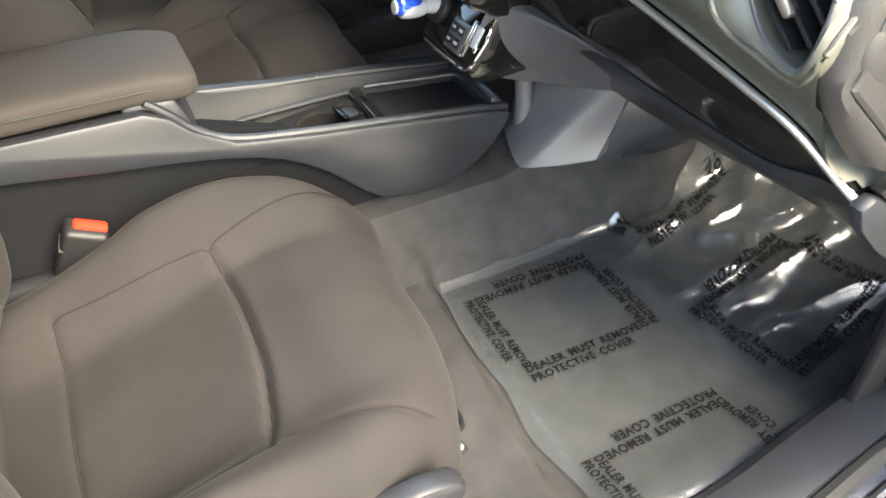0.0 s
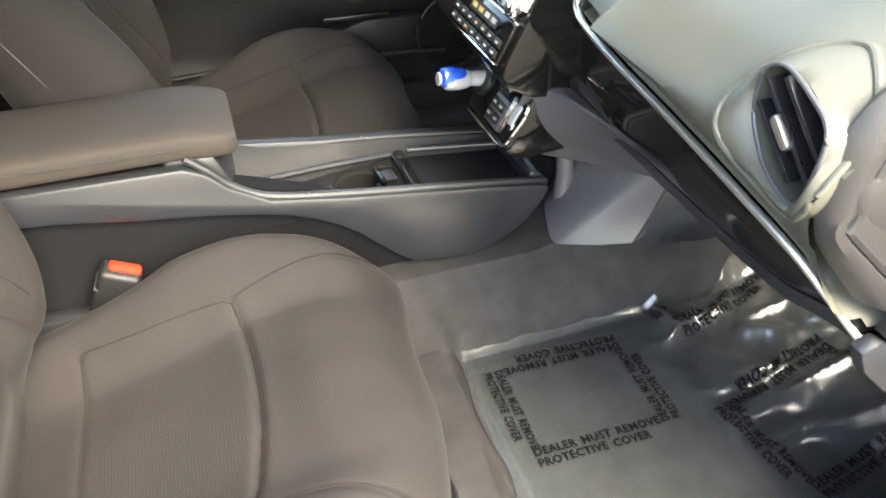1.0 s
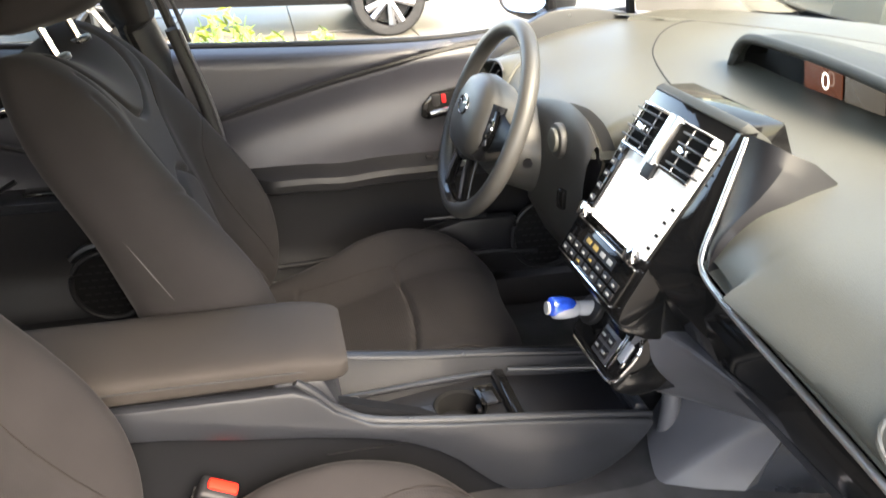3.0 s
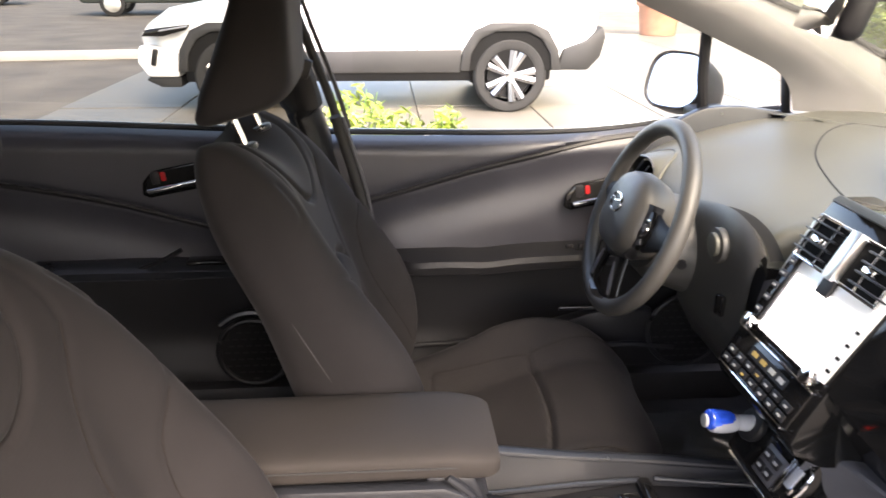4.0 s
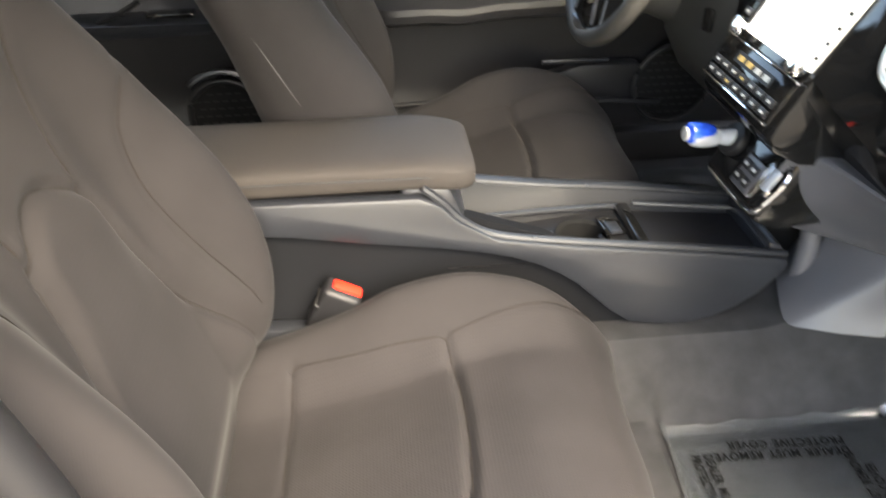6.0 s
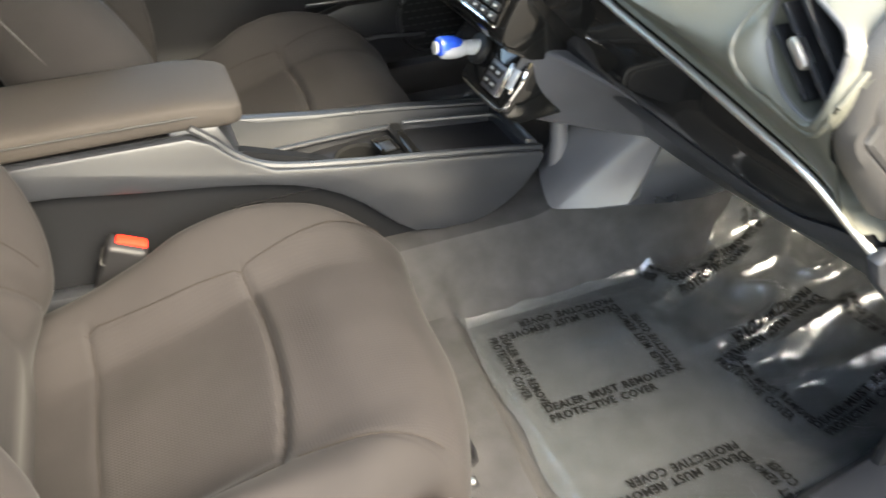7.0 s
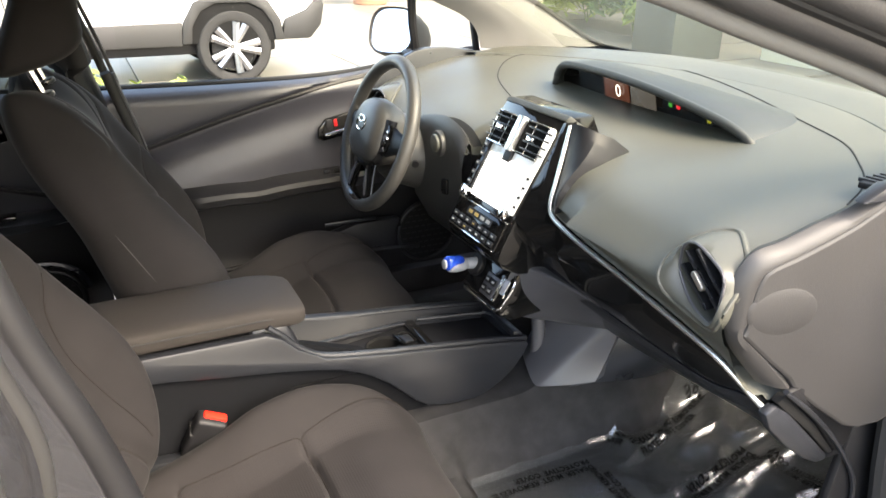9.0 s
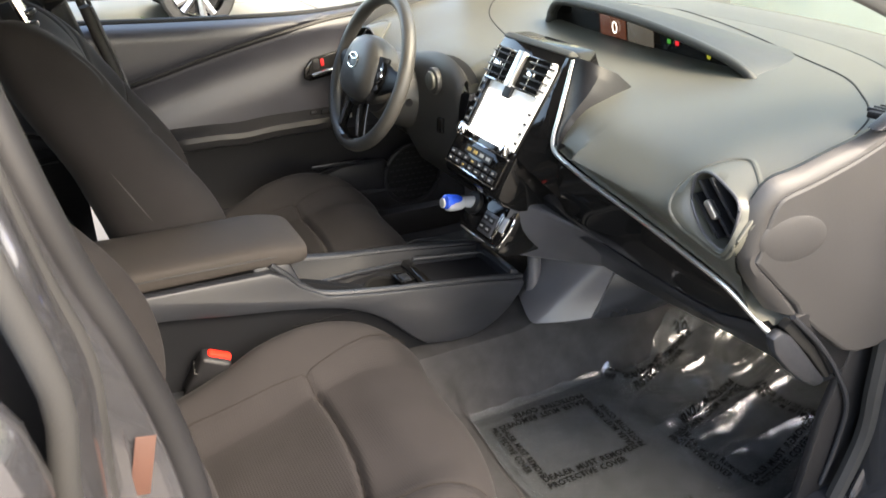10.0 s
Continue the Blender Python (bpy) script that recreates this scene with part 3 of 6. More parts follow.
    part("tray_lip", prism([(0.508, 0.560), (0.511, 0.600), (0.528, 0.597), (0.548, 0.570), (0.540, 0.54)], -0.056, 0.09, 0.004), hard, con)
    part("tray_inner_rim", tube([(0.335, 0.074, 0.606), (0.50, 0.060, 0.594), (0.512, 0.045, 0.590), (0.512, -0.05, 0.588)], 0.004, 8), hard, con)
    part("front_cover", prism([(-0.46, 0.40), (-0.46, 0.73), (-0.02, 0.722), (0.0, 0.62), (0.02, 0.58), (0.5, 0.53), (0.40, 0.44)], -0.045, 0.10, 0), dark, con)
    part("arm_pillar", prism([(-0.05, 0.735), (0.02, 0.73), (0.035, 0.69), (0.048, 0.665), (-0.05, 0.665)], -0.054, 0.10, 0.008), hard, con)
    # armrest pad, rounded at its front, with a sewn seam along its side
    rings = []
    for i in range(24):
        k = i / 23
        x = -0.44 + 0.495 * math.sin(k * math.pi / 2) ** 1.2
        e = max(0.04, 1 - max(0.0, (x + 0.03) / 0.0852) ** 3.5) ** (1 / 3)
        zc, hz, hy = 0.741 - 0.008 * step(-0.03, 0.055, x), 0.024, 0.088
        ring = []
        for j in range(36):
            a = 2 * math.pi * j / 36
            c, s = math.cos(a), math.sin(a)
            ring.append((x, 0.024 + hy * math.copysign(abs(c) ** 0.42, c) * (0.72 + 0.28 * e), zc + 0.010 * (x > -9) + hz * math.copysign(abs(s) ** 0.5, s) * (0.45 + 0.55 * e)))
        rings.append(ring)
    arm = part("armrest", loft(rings), vinyl, con, "dark padded vinyl armrest")
    part("stitching", tube([(-0.43, -0.0655, 0.756), (-0.2, -0.0655, 0.756), (-0.03, -0.0655, 0.754), (0.02, -0.059, 0.750), (0.046, -0.03, 0.747), (0.054, 0.01, 0.746)], 0.0016, 6), rubber, arm)
    return con


console()


def buckle(at, turn):
    b = thing("seat_belt_buckle", "black seat belt buckle with red release button", "buckle", at, "seat belt buckles")
    m = pose(*at, 12, 26, turn)
    bm = block((0.056, 0.036, 0.095), (0, 0, -0.025), (0, 0, 0), 0.008, None, 3)
    bm.transform(m)
    part("housing", bm, dark, b)
    bm = block((0.044, 0.018, 0.012), (0.004, 0.003, 0.021), (0, 0, 0), 0.005)
    bm.transform(m)
    part("release_button", bm, red, b, "red release button")
    bm = block((0.0595, 0.0355, 0.003), (0, 0, -0.014), (0, 0, 0), 0.001)
    bm.transform(m)
    part("seam", bm, rubber, b)
    bm = block((0.036, 0.006, 0.09), (-0.004, 0, -0.085), (0, 10, 0), 0.002)
    bm.transform(m)
    part("stalk", bm, satin, b, "steel stalk")


buckle((-0.146, -0.086, 0.577), -4)


# ---- dashboard ----
VENT_OUT = [(-0.071, -0.004), (-0.066, 0.024), (-0.041, 0.054), (-0.007, 0.066), (0.026, 0.058), (0.052, 0.043), (0.064, 0.031), (0.066, 0.002), (0.055, -0.037), (0.035, -0.051), (-0.004, -0.044), (-0.038, -0.039), (-0.062, -0.023)]
VENT_IN = [(-0.042, 0.006), (-0.043, 0.024), (-0.038, 0.041), (-0.015, 0.052), (0.021, 0.046), (0.049, 0.034), (0.052, 0.003), (0.042, -0.034), (0.013, -0.036), (-0.012, -0.027), (-0.034, -0.008)]


def resample(loop, n):
    """Evenly spaced points round a smooth closed loop."""
    path = [(p.x, p.y) for p in spline([(x, y, 0) for x, y in loop], 8, True)]
    path.append(path[0])
    run = [0.0]
    for (ax, ay), (bx, by) in zip(path, path[1:]):
        run.append(run[-1] + math.hypot(bx - ax, by - ay))
    out, i = [], 0
    for k in range(n):
        d = run[-1] * k / n
        while run[i + 1] < d:
            i += 1
        q = (d - run[i]) / (run[i + 1] - run[i])
        out.append(tuple(u + (w - u) * q for u, w in zip(path[i], path[i + 1])))
    return out


def inside(p, loop):
    hit = False
    for (ax, ay), (bx, by) in zip(loop, loop[1:] + loop[:1]):
        if (ay > p[1]) != (by > p[1]) and p[0] < ax + (bx - ax) * (p[1] - ay) / (by - ay):
            hit = not hit
    return hit


YL, YR = 0.70, -0.70


def trim_z(y):
    """Height of the bright trim line along the passenger side of the dash."""
    return lerp_table([(-0.70, 0.800), (-0.683, 0.808), (-0.631, 0.842), (-0.533, 0.868), (-0.42, 0.889), (-0.30, 0.908), (-0.22, 0.924), (-0.15, 0.94), (0.7, 0.94)], y)


def trim_x(y):
    return lerp_table([(-0.70, 0.524), (-0.6, 0.504), (-0.4, 0.492), (-0.2, 0.487), (0.7, 0.487)], y)


def base_x(y):
    return 1.24 - 0.42 * (abs(y) / 0.72) ** 2.6


def pad_profile(y):
    zt, xt = trim_z(y), trim_x(y)
    bx = base_x(y)
    c = step(0.66, 0.40, abs(y))
    dip = 0.024 * math.exp(-((y + 0.03) / 0.37) ** 4)
    swell = 0.020 * math.exp(-((abs(y) - 0.60) / 0.085) ** 2)
    pts = [(bx + 0.05, 1.075), (bx, 1.085), (bx - 0.12 * bx, 1.087), (0.86 - 0.03 * (1 - c), 1.082 - dip), (0.72, 1.060 - dip + 0.012 * (1 - c)), (0.60, 1.030 - 0.3 * dip + 0.012 * (1 - c)),
           (0.525, 1.006 + 0.006 * (1 - c)), (0.480, 0.978), (0.462, 0.945), (0.474, zt + 0.040), (0.484, zt + 0.014), (xt - 0.001, zt + 0.004), (xt + 0.05, zt + 0.001)]
    recede = 0.026 * step(0.33, 0.19, abs(y + 0.018))
    pts = [(x + recede if 7 <= i <= 9 else x + 0.5 * recede if i in (6, 10) else x, z) for i, (x, z) in enumerate(pts)]
    cut = step(0.185, 0.132, abs(y + 0.018))
    if cut > 0:
        pts = [(max(x, x + cut * (0.615 - x)) if x < 0.615 and i > 4 else x, z) for i, (x, z) in enumerate(pts)]
    pts[6], pts[7] = (pts[6][0] - 0.5 * swell, pts[6][1]), (pts[7][0] - swell, pts[7][1])
    if y < -0.3:
        k = (0.926 - zt) / 0.13
        pts[8] = (0.446 - 0.3 * swell, 0.950 - 0.02 * k)
        pts[9] = (0.470 + 0.012 * k, zt + 0.034)
        pts[10] = (0.484 + 0.020 * k, zt + 0.013)
    w = math.exp(-((abs(y) - 0.60) / 0.085) ** 2)
    pts[5] = (pts[5][0], pts[5][1] + 0.010 * w)
    pts[6] = (pts[6][0] + (0.503 - pts[6][0]) * w, pts[6][1] + (1.022 - pts[6][1]) * w)
    pts[7] = (pts[7][0] + (0.468 - pts[7][0]) * w, pts[7][1] + (0.992 - pts[7][1]) * w)
    return pts


def pad_face_x(y, z):
    """Front of the pad at a height."""
    prof = spline([(px, 0, pz) for px, pz in pad_profile(y)], 6)
    best = [a.x + (b.x - a.x) * (z - a.z) / (b.z - a.z) for a, b in zip(prof, prof[1:]) if min(a.z, b.z) <= z <= max(a.z, b.z) and abs(a.z - b.z) > 1e-6]
    return min(best) if best else 0.50


dash = thing("dashboard", "dark grey soft-touch dashboard with gloss black and silver trim", "dashboard", (0.6, 0, 0.6))
rows = []
for i in range(181):
    y = YR + (YL - YR) * i / 180
    prof = spline([(x, 0, z) for x, z in pad_profile(y)], 5)
    rows.append([(p.x, y, p.z) for p in prof])
pad = sheet(rows)
PAD_END = [(0.44, -0.662), (0.456, -0.666), (0.511, -0.677), (0.596, -0.698), (0.64, -0.704), (2.0, -0.71)]
hole = resample([(q * 0.90, r * 0.90) for q, r in VENT_OUT], 40)
gone = []
for f in pad.faces:
    c = f.calc_center_median()
    if c.y < lerp_table(PAD_END, c.x) or (c.x < 0.54 and inside((abs(c.y) - 0.60, c.z - 0.965), hole)):
        gone.append(f)
bmesh.ops.delete(pad, geom=gone, context='FACES')
part("upper_pad", pad, soft, dash)

rows = []
for i in range(61):
    y = -0.66 + 1.32 * i / 60
    bx = base_x(y)
    rows.append([(bx - 0.13, y, 1.070), (bx - 0.115, y, 1.089), (bx - 0.06, y, 1.097), (bx, y, 1.102), (bx + 0.035, y, 1.100), (bx + 0.06, y, 1.07)])
part("rear_ledge", sheet(rows), soft, dash)

# seam lines on the pad
def pad_top(x, y):
    prof = spline([(px, 0, pz) for px, pz in pad_profile(y)][:8], 6)
    for a, b in zip(prof, prof[1:]):
        if min(a.x, b.x) <= x <= max(a.x, b.x) and abs(a.x - b.x) > 1e-6:
            return a.z + (b.z - a.z) * (x - a.x) / (b.x - a.x)
    return min(prof, key=lambda p: abs(p.x - x)).z


arc = spline([(0.655, 0.106, 0), (0.681, 0.284, 0), (0.74, 0.45, 0), (0.868, 0.57, 0), (1.0, 0.50, 0), (1.10, 0.33, 0), (1.121, 0.211, 0), (1.097, 0.052, 0), (1.019, -0.188, 0), (0.897, -0.44, 0), (0.80, -0.557, 0), (0.728, -0.617, 0), (0.66, -0.645, 0)], 8)
part("pad_seam", tube([(p.x, p.y, pad_top(p.x, p.y) + 0.0003) for p in arc], 0.0015, 6), rubber, dash)

# instrument hood with displays
HOOD = [(-0.352, 0.0), (-0.338, 0.014), (-0.306, 0.030), (-0.26, 0.043), (-0.18, 0.058), (-0.08, 0.071), (0.024, 0.078), (0.10, 0.079), (0.20, 0.076), (0.248, 0.068), (0.268, 0.052), (0.280, 0.028), (0.286, 0.0)]
HY = [0.286 - 0.638 * (k / 48 - 0.035 * math.sin(k / 48 * 2 * math.pi)) for k in range(49)]


def hood_h(y):
    return lerp_table(HOOD, y)


rows = []
for y in HY:
    k = (y + 0.033) / 0.320
    h, xf, z0 = hood_h(y), 0.790 + 0.02 * k * k, 1.047
    row = [(xf + 0.05, y, z0 + h * 0.84), (xf + 0.02, y, z0 + h * 0.88)]
    for q in range(13):
        w = q / 12
        row.append((xf - 0.004 + 0.004 * (1 - w) + 0.27 * w ** 1.1, y, z0 + h * (0.93 + 0.07 * math.sin(min(1, w * 4) * math.pi / 2)) * (1 - w ** 2.2) + 0.018 * w))
    rows.append(row)
part("instrument_hood", sheet(rows), hood_grey, dash)
part("hood_lip", tube([(0.789 + 0.02 * ((y + 0.033) / 0.32) ** 2, y, 1.047 + hood_h(y) * 0.93) for y in HY], 0.009, 10), hood_grey, dash)
part("hood_shelf", prism([(0.262, 1.030), (0.262, 1.048), (-0.32, 1.048), (-0.32, 1.030)], 0.79, 0.86, 0.004, axis="x"), dark, dash)
part("display_glass", sheet([[(0.848 - 0.02 * w, y, 1.046 + w * (0.002 + hood_h(y) * 0.86)) for w in (0, 0.33, 0.66, 1)] for y in HY]), piano, dash, "black display glass")
cl = part("display_panel", block((0.003, 0.086, 0.046), (0.829, 0.070, 1.081), (0, -14, 0), 0.001), gauge_red, dash, "reddish speed display")
part("display_panel", block((0.003, 0.080, 0.046), (0.829, -0.020, 1.080), (0, -14, 0), 0.001), gauge_grey, dash, "grey information display")
for y, z, m in ((-0.105, 1.080, tell_green), (-0.128, 1.080, tell_red), (-0.215, 1.070, tell_yellow)):
    part("warning_light", block((0.003, 0.009, 0.009), (0.829, y, z), (0, -14, 0), 0.001), m, dash)


def words(name, text, size, m, material, parent, bend=None, align="LEFT", bold=0.03):
    """Lettering as a thin mesh, laid by the pose m or bent onto a surface."""
    cu = bpy.data.curves.new(name, "FONT")
    cu.body, cu.size, cu.align_x, cu.resolution_u = text, size, align, 2
    cu.offset, cu.space_word, cu.space_character = size * bold, 1.5, 1.1
    ob = new(name, cu)
    bpy.context.view_layer.update()
    me = bpy.data.meshes.new_from_object(ob.evaluated_get(bpy.context.evaluated_depsgraph_get()))
    bpy.data.objects.remove(ob)
    bpy.data.curves.remove(cu)
    if bend:
        bm = bmesh.new()
        bm.from_mesh(me)
        bmesh.ops.transform(bm, matrix=m, verts=bm.verts)
        bmesh.ops.triangulate(bm, faces=bm.faces)
        lost = []
        for v in bm.verts:
            q = bend(v.co)
            if q is None:
                lost.append(v)
            else:
                v.co = q
        bmesh.ops.delete(bm, geom=lost, context='VERTS')
        bm.to_mesh(me)
        bm.free()
    else:
        me.transform(m)
    me.materials.append(material)
    ob = new(name, me)
    ob.parent = parent
    ob.matrix_parent_inverse = parent.matrix_world.inverted()
    return ob


face = Matrix(((0, -0.24, -0.97, 0), (-1, 0, 0, 0), (0, 0.97, -0.24, 0), (0, 0, 0, 1)))
words("speed_digit", "0", 0.042, Matrix.Translation((0.8245, 0.055, 1.068)) @ face, digit, cl, align="CENTER", bold=-0.01)

# bright trim line, gloss black panel and lower dash
line = [(0.558, -0.146, 1.072), (0.540, -0.158, 1.035), (0.510, -0.180, 0.98), (0.493, -0.192, 0.945), (0.487, -0.208, 0.925)]
line += [(trim_x(y) - 0.006, y, trim_z(y)) for y in (-0.26, -0.32, -0.40, -0.48, -0.55, -0.62)] + [(0.520, -0.665, 0.812), (0.528, -0.690, 0.796)]
part("silver_trim", tube([p + Vector((-0.003, 0, 0)) for p in spline(line, 6)], 0.0046, 10), satin, dash, "satin silver trim strip")
rows = []
for i in range(40):
    y = 0.10 - 0.785 * i / 39
    zt, xt = trim_z(y) - 0.003, trim_x(y)
    zl = lerp_table([(-0.70, 0.797), (-0.636, 0.790), (-0.574, 0.773), (-0.45, 0.769), (-0.27, 0.771), (-0.1, 0.767), (0.1, 0.76)], y)
    xl = 0.540
    rows.append([(xt + 0.03, y, zt + 0.002), (xt, y, zt), (xt + 0.003, y, zt - 0.35 * (zt - zl)), (xt + 0.020, y, zt - 0.75 * (zt - zl)), (xl, y, zl), (xl + 0.05, y, zl - 0.002)])
part("gloss_panel", sheet(rows), piano, dash, "gloss black fascia panel")
rows = []
for i in range(40):
    y = -0.155 - 0.545 * i / 39
    e = step(-0.70, -0.655, y)
    zl = lerp_table([(-0.70, 0.797), (-0.636, 0.790), (-0.574, 0.773), (-0.45, 0.769), (-0.27, 0.771), (-0.1, 0.767), (0.1, 0.76)], y) - 0.002
    zb = 0.640 + 0.035 * step(-0.2, -0.7, y)
    rows.append([(0.56, y, zl), (0.540 + 0.004 * e, y, zl - 0.004), (0.552, y, zl - 0.025), (0.60, y, (zl + zb) / 2 - 0.004), (0.645, y, zb + 0.008), (0.665, y, zb), (0.70, y, zb - 0.002), (0.95, y, zb + 0.02)])
part("glove_box", sheet(rows), hard, dash, "dark grey glove box lid")
part("glove_box_end", prism([(0.505, 0.804), (0.520, 0.775), (0.560, 0.735), (0.610, 0.695), (0.640, 0.678), (0.658, 0.676), (0.664, 0.684), (0.606, 0.742), (0.552, 0.795), (0.524, 0.813)], -0.706, -0.688, 0.006), hard, dash)
part("glove_box_gap", prism([(0.526, 0.816), (0.607, 0.744), (0.664, 0.686), (0.676, 0.686), (0.618, 0.754), (0.540, 0.826)], -0.704, -0.690, 0.002), void, dash)
part("glove_box_wing", prism([(0.540, 0.828), (0.618, 0.756), (0.678, 0.686), (0.705, 0.69), (0.715, 0.735), (0.68, 0.81), (0.60, 0.835)], -0.705, -0.69, 0.006), dark, dash)
part("kick_panel", prism([(0.69, 0.36), (0.69, 0.60), (0.715, 0.76), (0.92, 0.80), (0.96, 0.36)], -0.706, -0.69, 0.006), dark, dash, "dark kick panel below the dash")
part("kick_edge", tube(spline([(0.53, -0.709, 0.837), (0.607, -0.709, 0.772), (0.676, -0.711, 0.699), (0.732, -0.713, 0.615), (0.742, -0.712, 0.52), (0.738, -0.71, 0.44)], 6), 0.004, 8), hard, dash)
# end cap beside the open door
cap_top = [(0.462, 0, 0.985), (0.482, 0, 1.020), (0.545, 0, 1.066), (0.617, 0, 1.100), (0.70, 0, 1.105)]
cap = spline(cap_top, 5) + [Vector(p) for p in ((0.80, 0, 1.09), (0.77, 0, 0.90), (0.745, 0, 0.80))] + spline([(0.735, 0, 0.745), (0.722, 0, 0.727), (0.695, 0, 0.726), (0.660, 0, 0.741), (0.610, 0, 0.783), (0.56, 0, 0.822), (0.515, 0, 0.842), (0.485, 0, 0.862), (0.468, 0, 0.895), (0.460, 0, 0.94)], 4)
def end_y(x):
    """The end panel slants outwards towards the front of the car."""
    return -0.672 - 0.27 * (x - 0.475)


crease = [(0.468, 0.919), (0.472, 0.931), (0.474, 0.972), (0.480, 0.999), (0.491, 1.013), (0.526, 1.029), (0.561, 1.047), (0.595, 1.067), (0.640, 1.100)]
edge = [(p.x, p.z) for p in spline([(x, 0, z) for x, z in crease], 4)]
bm = prism(edge + [(0.70, 1.118), (0.80, 1.10), (0.79, 0.90), (0.73, 0.77), (0.705, 0.754), (0.672, 0.748), (0.650, 0.754), (0.598, 0.793), (0.560, 0.825), (0.547, 0.845), (0.512, 0.876)], 0.0, -0.016, 0.005)
for v in bm.verts:
    v.co.y += end_y(v.co.x) + 0.010
part("end_cap", bm, end_grey, dash, "dark grey dash end panel", smooth=False)
rim_in = [(0.515, 0.835), (0.490, 0.864), (0.464, 0.900), (0.453, 0.935), (0.450, 0.972), (0.456, 1.000), (0.475, 1.030), (0.511, 1.043), (0.553, 1.063), (0.596, 1.083), (0.640, 1.112)]
rim_out = [(0.552, 0.828), (0.512, 0.874), (0.470, 0.917), (0.473, 0.940), (0.474, 0.972), (0.480, 0.999), (0.491, 1.013), (0.526, 1.029), (0.561, 1.047), (0.595, 1.067), (0.642, 1.100)]
rows = []
for a, b in zip(spline([(x, max(-0.700, -0.652 - 0.26 * (x - 0.45)), z) for x, z in rim_in], 4), spline([(x, end_y(x) - 0.004, z) for x, z in rim_out], 4)):
    rows.append([a + Vector((0.020, 0.014, -0.004)), a + (b - a) * 0.06 + Vector((-0.001, 0, 0.001)), a + (b - a) * 0.3 + Vector((-0.0035, -0.003, 0.001)), a + (b - a) * 0.7 + Vector((-0.0030, -0.004, 0.0)), b, b + Vector((0.012, 0.004, 0))])
part("end_band", sheet(rows), end_grey, dash)
rings = []
for q, d in ((1.0, -0.002), (0.96, -0.0006), (0.86, 0.0004), (0.6, 0.0014), (0.3, 0.0020), (0.02, 0.0022)):
    ring = []
    for k in range(44):
        a = 2 * math.pi * k / 44
        x, z = 0.519 + q * (0.050 * math.cos(a) + 0.004 * math.sin(a)), 0.951 + q * (0.037 * math.sin(a) - 0.003 * math.cos(a))
        ring.append((x, end_y(x) - 0.006 - d, z))
    rings.append(ring)
part("end_cap_cover", sheet(rings, close_v=True), end_grey, dash)
part("defrost_grille", block((0.115, 0.045, 0.010), (0.735, -0.655, 1.089), (0, 0, 10), 0.003), dark, dash)
for k in range(7):
    part("grille_bar", block((0.005, 0.040, 0.006), (0.690 + 0.015 * k, -0.655, 1.0935), (0, 0, 10), 0.001), hard, dash)
part("end_step", prism([(0.58, 1.098), (0.62, 1.118), (0.80, 1.122), (0.86, 1.09)], -0.722, -0.70, 0.005), hard, dash)
# left side of the dash up to the driver door
part("end_cap", prism([(p.x, p.z) for p in cap], 0.690, 0.715, 0.006), hard, dash)
# lower panels on the driver's side
rows = []
for i in range(20):
    y = 0.13 + 0.57 * i / 19
    rows.append([(0.50, y, 0.95), (0.49, y, 0.90), (0.50, y, 0.83), (0.55, y, 0.74), (0.62, y, 0.68), (0.75, y, 0.66), (1.0, y, 0.70)])
part("knee_panel", sheet(rows), hard, dash)


def side_vent(sg):
    """Leaf-shaped air outlet: raised collar, bright inner ring, slanted vanes and a bright tab."""
    outer, inner = (resample(q, 56) for q in (VENT_OUT, VENT_IN))

    def at(a, z, dx):
        return Vector((0.454 - 0.20 * a + dx, sg * (0.60 + a), 0.965 + z))

    def collar(o, n, k, q, dx):
        a, z = o
        edge = Vector((pad_face_x(-0.60 - a, 0.965 + z), sg * min(0.664, 0.60 + a * q), 0.965 + z * q))
        p = edge * (1 - k) + at(n[0] * q, n[1] * q, 0) * k
        return p + Vector((dx, 0, 0))
    rows = []
    for k, q, dx in ((0.0, 1.03, 0.020), (0.0, 1.0, 0.002), (0.12, 1.0, -0.003), (0.35, 1.0, -0.006), (0.65, 1.0, -0.007), (0.90, 1.0, -0.003), (1.0, 1.0, 0.003), (1.0, 0.98, 0.016), (1.0, 0.95, 0.055)):
        rows.append([collar(o, n, k, q, dx) for o, n in zip(outer, inner)])
    v = part("air_vent", sheet(rows, close_v=True), soft, dash, "leaf-shaped side air vent with dark vanes")
    part("vent_lip", tube([collar(o, n, 0.10, 1.0, -0.002) for o, n in zip(outer, inner)], 0.0034, 8, closed=True), soft, v)
    part("vent_ring", tube([at(a * 1.03, z * 1.03, -0.001) for a, z in inner], 0.0022, 8, closed=True), satin_grey, v)
    b2 = bmesh.new()
    b2.faces.new([b2.verts.new(at(a * 0.96, z * 0.96, 0.052)) for a, z in inner])
    part("vent_back", b2, void, v)
    for k in (-1, 0, 1):
        c = at(0.004 + 0.0135 * k, 0.008 + 0.0165 * k, 0.016)
        long = 0.090 - 0.018 * abs(k)
        vn = part("vane", block((0.026, long, 0.003), c, (sg * -40, 0, 0), 0.001), dark, v)
        part("vane_edge", block((0.003, long, 0.0045), c + Vector((-0.0135, 0, 0)), (sg * -40, 0, 0), 0.001), hard, vn)
    part("vent_tab", block((0.014, 0.030, 0.010), at(0.002, 0.006, 0.001), (sg * -40, 0, 0), 0.004), satin, v, "silver vent tab")


side_vent(-1)
side_vent(1)

